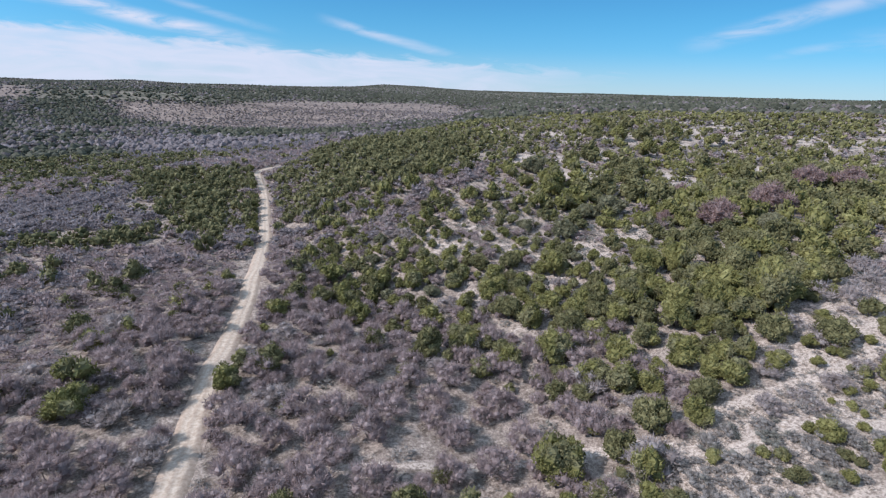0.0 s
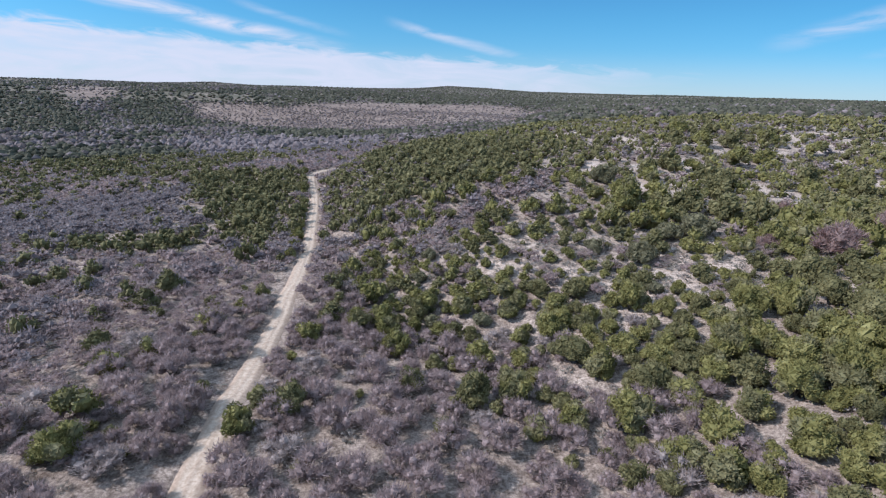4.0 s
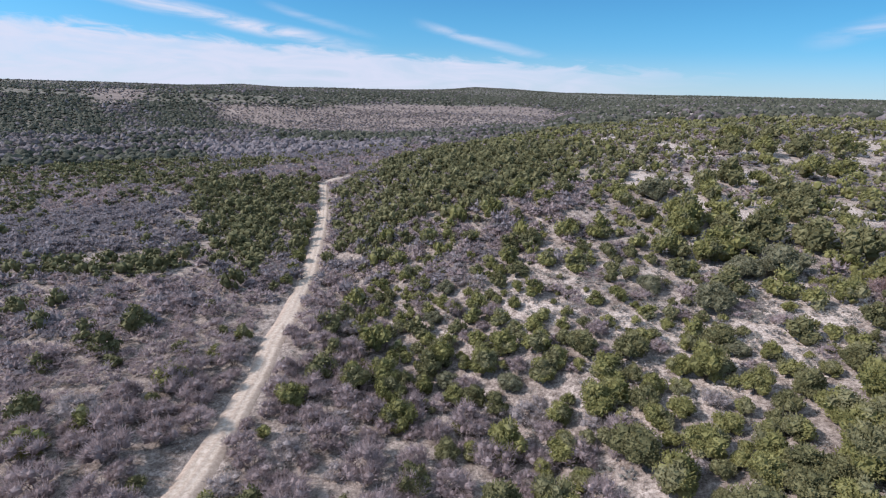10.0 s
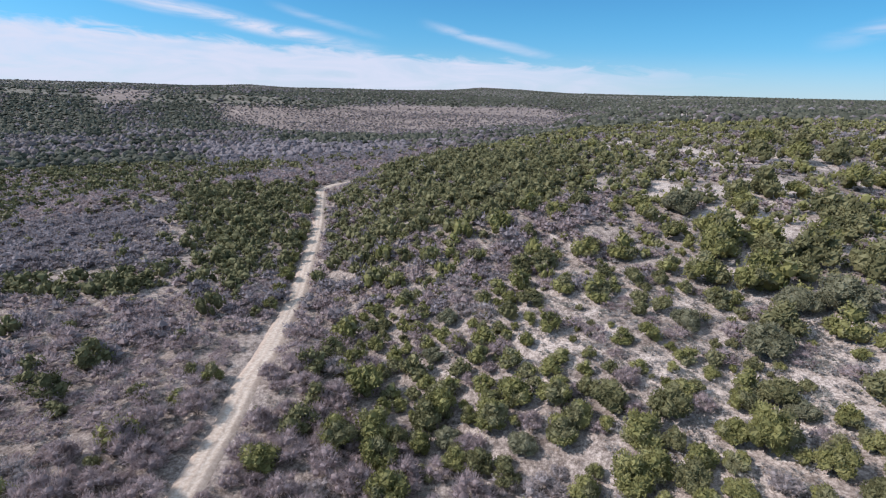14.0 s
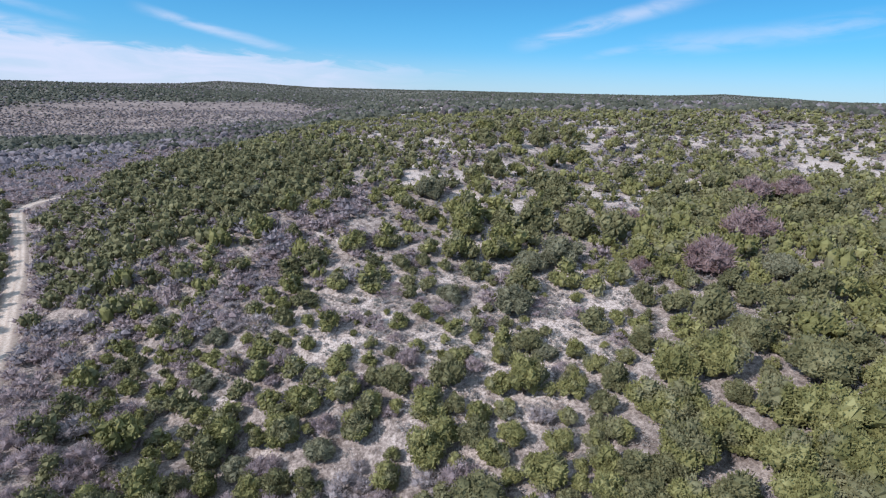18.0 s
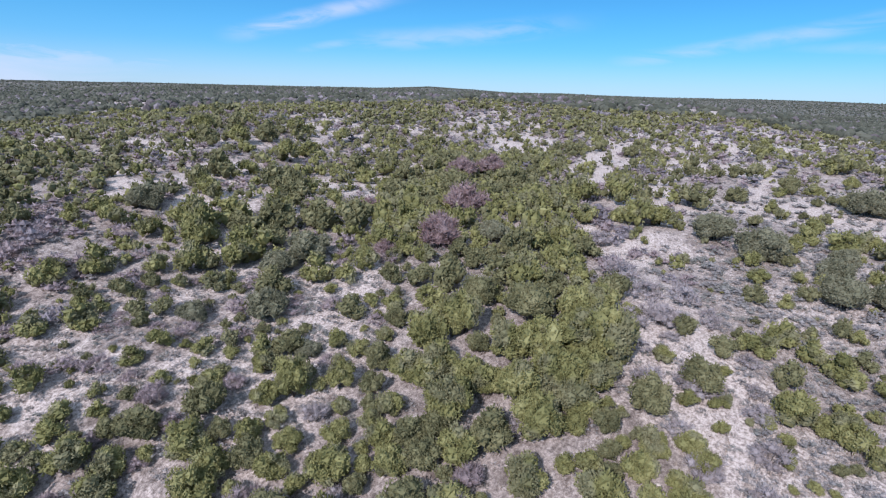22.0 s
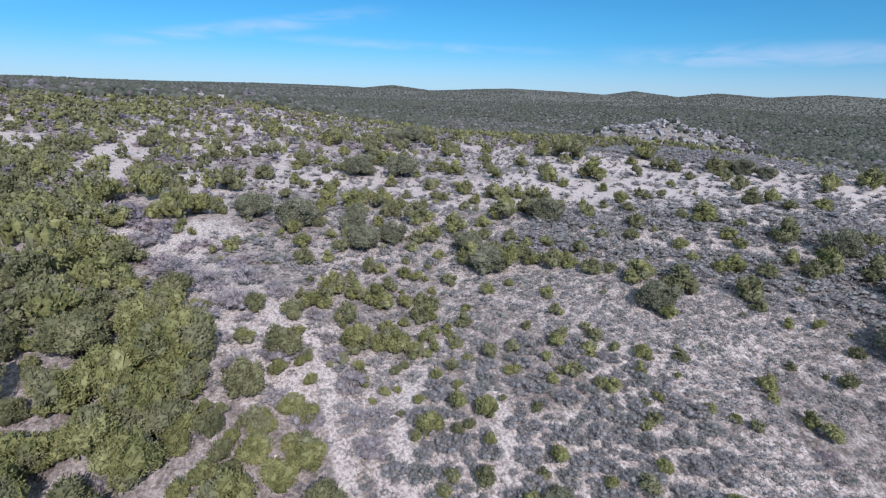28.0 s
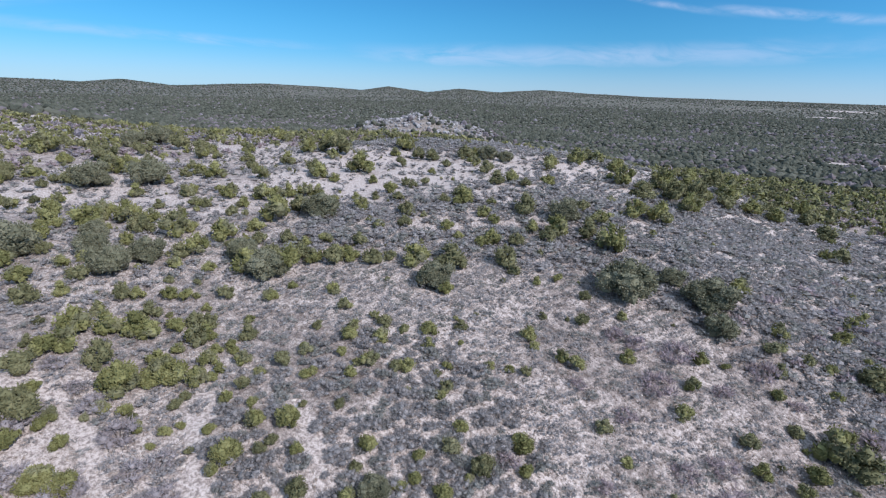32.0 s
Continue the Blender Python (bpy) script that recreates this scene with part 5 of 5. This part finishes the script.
every = RIM_TREES + TRACKSIDE + JUNIPER_TRACK + JUNIPER_SLOPE + JUNIPER_STAND + JUNIPER_DRY + JUNIPER_BEHIND
near_box = ((-60, 75), (-60, 95), lambda x, y: in_sight(x, y, 0, 85))
gx, gy = scatter(rng, 1.5, near_box, lambda x, y: 1.8 * cover(x, y)[0])
ok = clear(gx, gy)
gx, gy = gx[ok], gy[ok]
g_size = sizes(rng, len(gx), 0.9, 2.9) * (1 - 0.36 * known(gx, gy) * (1 - within(gx, gy, STAND))) * (1 - 0.4 * within(gx, gy, DRY) * (1 - within(gx, gy, RIM)))
ok = spaced(gx, gy, g_size, 0.8)
gx, gy, g_size = gx[ok], gy[ok], g_size[ok]
every += [(float(a), float(b), float(r)) for a, b, r in zip(gx, gy, g_size)]
every.sort(key=lambda p: math.hypot(p[0] - 12, p[1] - 24) - 4 * p[2])
more = np.array(every[300:])
every = every[:300]
set_out(SMALL, [p for p in every if p[2] < 1.25], rng, used)
set_out(MEDIUM, [p for p in every if 1.25 <= p[2] < 2.6], rng, used)
set_out(LARGE, [p for p in every if p[2] >= 2.6], rng, used)
set_out(OAK_TREES, OAKS, rng, used, (0.75, 0.95))
set_out(BUD_TREES, [(a, b, 1.25 * r) for a, b, r in BUDDING], rng, used, (1.05, 1.25))
set_out(PALE_TREES, PALE_BARE, rng, used, (0.9, 1.2))

sx, sy = scatter(rng, 1.4, near_box, lambda x, y: 2.4 * cover(x, y)[1])
ok = clear(sx, sy)
sx, sy = sx[ok], sy[ok]
ok = blobs(sx, sy, GAPS) < 0.3
sx, sy = sx[ok], sy[ok]
s_size = sizes(rng, len(sx), 1.2, 3.0)
ok = spaced(sx, sy, s_size, 0.74) & (road_distance(sx, sy) > 1.5 + 0.62 * s_size)
sx, sy, s_size = sx[ok], sy[ok], s_size[ok]
first = np.argsort(np.hypot(sx + 5, sy - 40))[:280]
rest_grey = np.setdiff1d(np.arange(len(sx)), first)
set_out(SHRUBS, [(float(sx[i]), float(sy[i]), float(s_size[i])) for i in first if i % 10], rng, used, (0.95, 1.5))
set_out(PALE_TREES, [(float(sx[i]), float(sy[i]), float(s_size[i])) for i in first if i % 10 == 0], rng, used, (0.9, 1.3))

bx, by = scatter(rng, 1.0, near_box, lambda x, y: 1.5 * cover(x, y)[2])
ok = clear(bx, by, 0.6)
bx, by = bx[ok], by[ok]
b_size = sizes(rng, len(bx), 0.55, 1.7)
ok = spaced(bx, by, b_size, 0.6)
bx, by, b_size = bx[ok], by[ok], b_size[ok]
first = np.argsort(np.hypot(bx - 36, by + 6))[:260]
rest_brush = np.setdiff1d(np.arange(len(bx)), first)
set_out(BRUSHES, [(float(bx[i]), float(by[i]), float(b_size[i])) for i in first], rng, used, (0.8, 1.2))
settle()

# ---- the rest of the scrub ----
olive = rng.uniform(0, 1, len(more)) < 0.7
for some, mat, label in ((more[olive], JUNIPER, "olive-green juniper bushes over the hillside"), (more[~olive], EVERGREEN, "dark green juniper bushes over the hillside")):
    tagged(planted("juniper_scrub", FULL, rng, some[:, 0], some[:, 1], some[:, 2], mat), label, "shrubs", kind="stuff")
dusty = np.maximum(within(sx[rest_grey], sy[rest_grey], GULLY), within(sx[rest_grey], sy[rest_grey], RAVINE)) > 0.4
for some, mat, label in ((rest_grey[~dusty], TWIG, "leafless lilac-grey shrubs along the valley floor"), (rest_grey[dusty], SILVER, "leafless silver-grey shrubs in a dry gully")):
    tagged(planted("bare_scrub", HAZE, rng, sx[some], sy[some], s_size[some], mat), label, "shrubs", kind="stuff")
tagged(planted("grey_brush", LOW, rng, bx[rest_brush], by[rest_brush], b_size[rest_brush], BRUSH), "low grey brush on dry stony soil", "shrubs", kind="stuff")
for low, high, cell, green, grey, brush in ((0, 112, 1.7, MIDDLE, HAZE_MID, LOW_MID), (112, 215, 1.9, THIN, HAZE_THIN, LOW_THIN), (215, 340, 2.2, THINNEST, HAZE_THINNEST, LOW_THINNEST)):
    def test(x, y):
        ok = in_sight(x, y, low, high)
        if low == 0:
            ok &= ~((x >= -60) & (x < 75) & (y >= -60) & (y < 95) & in_sight(x, y, 0, 85))
        return ok
    box = ((-high, high), (17 - high, 17 + high), test)
    x, y = scatter(rng, cell, box, lambda x, y: cover(x, y)[0])
    ok = clear(x, y)
    x, y = x[ok], y[ok]
    size = sizes(rng, len(x), 0.9, 3.0) * (1 - 0.36 * known(x, y) * (1 - within(x, y, STAND))) * (1 - 0.4 * within(x, y, DRY) * (1 - within(x, y, RIM))) * (1 - 0.1 * within(x, y, PLATEAU))
    if low == 0:
        ok = spaced(x, y, size, 0.68)
        x, y, size = x[ok], y[ok], size[ok]
    # over half the coarse far junipers go darker, in place of crown self-shadow
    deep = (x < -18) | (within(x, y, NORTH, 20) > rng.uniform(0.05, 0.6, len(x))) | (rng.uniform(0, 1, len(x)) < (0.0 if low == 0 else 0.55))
    tagged(planted("juniper_scrub", green, rng, x[~deep], y[~deep], size[~deep], JUNIPER), "olive-green juniper bushes over the hillside", "shrubs", kind="stuff")
    tagged(planted("evergreen_and_darkened_scrub", green, rng, x[deep], y[deep], size[deep], EVERGREEN), "dark green evergreen thickets, and junipers darkened for missing crown shade", "shrubs", kind="stuff")
    x, y = scatter(rng, cell, box, lambda x, y: cover(x, y)[1])
    ok = clear(x, y)
    x, y = x[ok], y[ok]
    light = leafless(x, y)[1] + 0.3 > rng.uniform(0, 1, len(x))
    size = sizes(rng, len(x), 1.1, 2.8) * (1 + 0.15 * (light > 0))
    tagged(planted("bare_scrub", grey, rng, x[~light], y[~light], size[~light], TWIG), "leafless brown-grey shrubs along the valley floor", "shrubs", kind="stuff")
    tagged(planted("pale_scrub", grey, rng, x[light], y[light], size[light], LILAC_TWIG), "leafless pale lilac trees along the valley floor", "shrubs", kind="stuff")
    x, y = scatter(rng, 1.5, box, lambda x, y: np.minimum(cover(x, y)[2], 1 / cell ** 2 + 0.25 * within(x, y, DRY) * (1 - within(x, y, PLATEAU))))
    tagged(planted("grey_brush", brush, rng, x, y, sizes(rng, len(x), 0.6, 1.6) * (1 + 0.55 * within(x, y, DRY) * (1 - within(x, y, PLATEAU))), BRUSH), "low grey brush on dry stony soil", "shrubs", kind="stuff")


def far_share(x, y, low):
    """How thickly the far woods stand, from none to well over the usual."""
    open_ground = np.clip(1.6 * cover(x, y)[3] - 0.3, 0, 1) * ramp(-np.hypot(x, y), -800, -500)
    clumps = (1 + 0.5 * value_noise(x, y, low / 5, 31)) * (1 + 0.5 * value_noise(x, y, low / 14, 36))
    return clumps * (1 - 0.3 * (polygon_distance(x, y, HILL) > 0)) * (1 - 0.45 * fields(x, y)) * (1 + 1.2 * within(x, y, TREELINE, 12)) * (1 - 0.95 * blobs(x, y, FAR_PALE)) * (1 - 0.8 * np.clip(1.5 * blobs(x, y, [(352, -264, 85, 48, 51)]), 0, 1)) * (1 - 0.9 * open_ground)


for low, high, cell, small, large, share, shapes in ((340, 560, 3.6, 1.1, 3.2, 0.077, FAR), (560, 800, 3.6, 1.1, 3.2, 0.077, FARTHEST), (800, 2000, 8, 1.7, 4.0, 0.0135, FARTHEST), (2000, 3700, 20, 2.4, 4.6, 0.0022, FARTHEST)):
    box = ((-high, high), (17 - high, 17 + high), lambda x, y: in_sight(x, y, low, high))
    x, y = scatter(rng, cell, box, lambda x, y: share * far_share(x, y, low))
    part, lilac = leafless(x, y)
    size = sizes(rng, len(x), small, large) * (1 - 0.45 * fields(x, y))
    draw = rng.uniform(0, 1, len(x))
    grey = draw < np.maximum(part, 0.93 * fields(x, y))
    light = grey & ((lilac > 0.5) | (rng.uniform(0, 1, len(x)) < 0.3))
    for kind, name, mat, label in ((~grey, "distant_scrub", FAR_LEAF, "dark green scrub on the distant hills"), (grey & ~light, "distant_bare_scrub", FAR_TWIG, "grey leafless woods in the far valley"),
                                   (light, "distant_bare_scrub", LILAC_TWIG, "pale lilac-grey leafless woods in the far valley")):
        tagged(planted(name, shapes, rng, x[kind], y[kind], size[kind], mat), label, "woods", kind="stuff")

# ---- the rocky mesa ----
x, y = scatter(rng, 3.2, ((270, 430), (-345, -180), lambda x, y: height(x, y) > 4), lambda x, y: 0.12 + 0 * x)
LEDGES = [(v * (1, 0.7, 0.6) + (0, 0, 0.2), f) for v, f in (ball(rng, 0.35, 5, 3) for _ in range(6))]
tagged(planted("rocky_outcrop", LEDGES, rng, x, y, sizes(rng, len(x), 0.8, 2.6), GREY_ROCK), "weathered grey limestone ledges on a distant mesa", "rocks", kind="stuff")

# ---- stones and dry grass ----
x, y = scatter(rng, 1.0, ((-30, 100), (-70, 125), lambda x, y: in_sight(x, y, 0, 110)), lambda x, y: 0.5 * cover(x, y)[3] ** 2)
STONES = [(v * (1, 0.8, 0.45) + (0, 0, 0.15), f) for v, f in (ball(rng, 0.3, 5, 2) for _ in range(6))]
tagged(planted("limestone_rocks", STONES, rng, x, y, sizes(rng, len(x), 0.08, 0.3), STONE), "pale limestone stones strewn over the slope", "stones", kind="stuff")
x, y = scatter(rng, 0.6, ((-70, 100), (-75, 125), lambda x, y: in_sight(x, y, 0, 105)), lambda x, y: 0.5 + 2.2 * within(x, y, DRY))
ok = trail_distance(x, y) > 0.8
x, y = x[ok], y[ok]
TUFTS = [blades(rng, rng.uniform(-0.3, 0.3, (9, 3)) * (1, 1, 0), rng.normal(size=(9, 3)) * (0.5, 0.5, 0) + (0, 0, 0.8), 0.09) for _ in range(6)]
tagged(planted("dry_grass", TUFTS, rng, x, y, sizes(rng, len(x), 0.2, 0.55), STRAW), "tufts of dry straw-coloured grass", "grass", kind="stuff")
x, y = scatter(rng, 1.1, ((-60, 100), (-70, 125), lambda x, y: in_sight(x, y, 0, 100)), lambda x, y: 0.22 + 0.88 * within(x, y, DRY))
ok = trail_distance(x, y) > 0.8
x, y = x[ok], y[ok]
WEEDS = [twigs(rng, 11, 0.5, 0.1, 4, 0.6)[0] for _ in range(6)]
tagged(planted("dead_weeds", WEEDS, rng, x, y, sizes(rng, len(x), 0.2, 0.65), BRUSH), "small dead grey weeds between the shrubs", "weeds", kind="stuff")
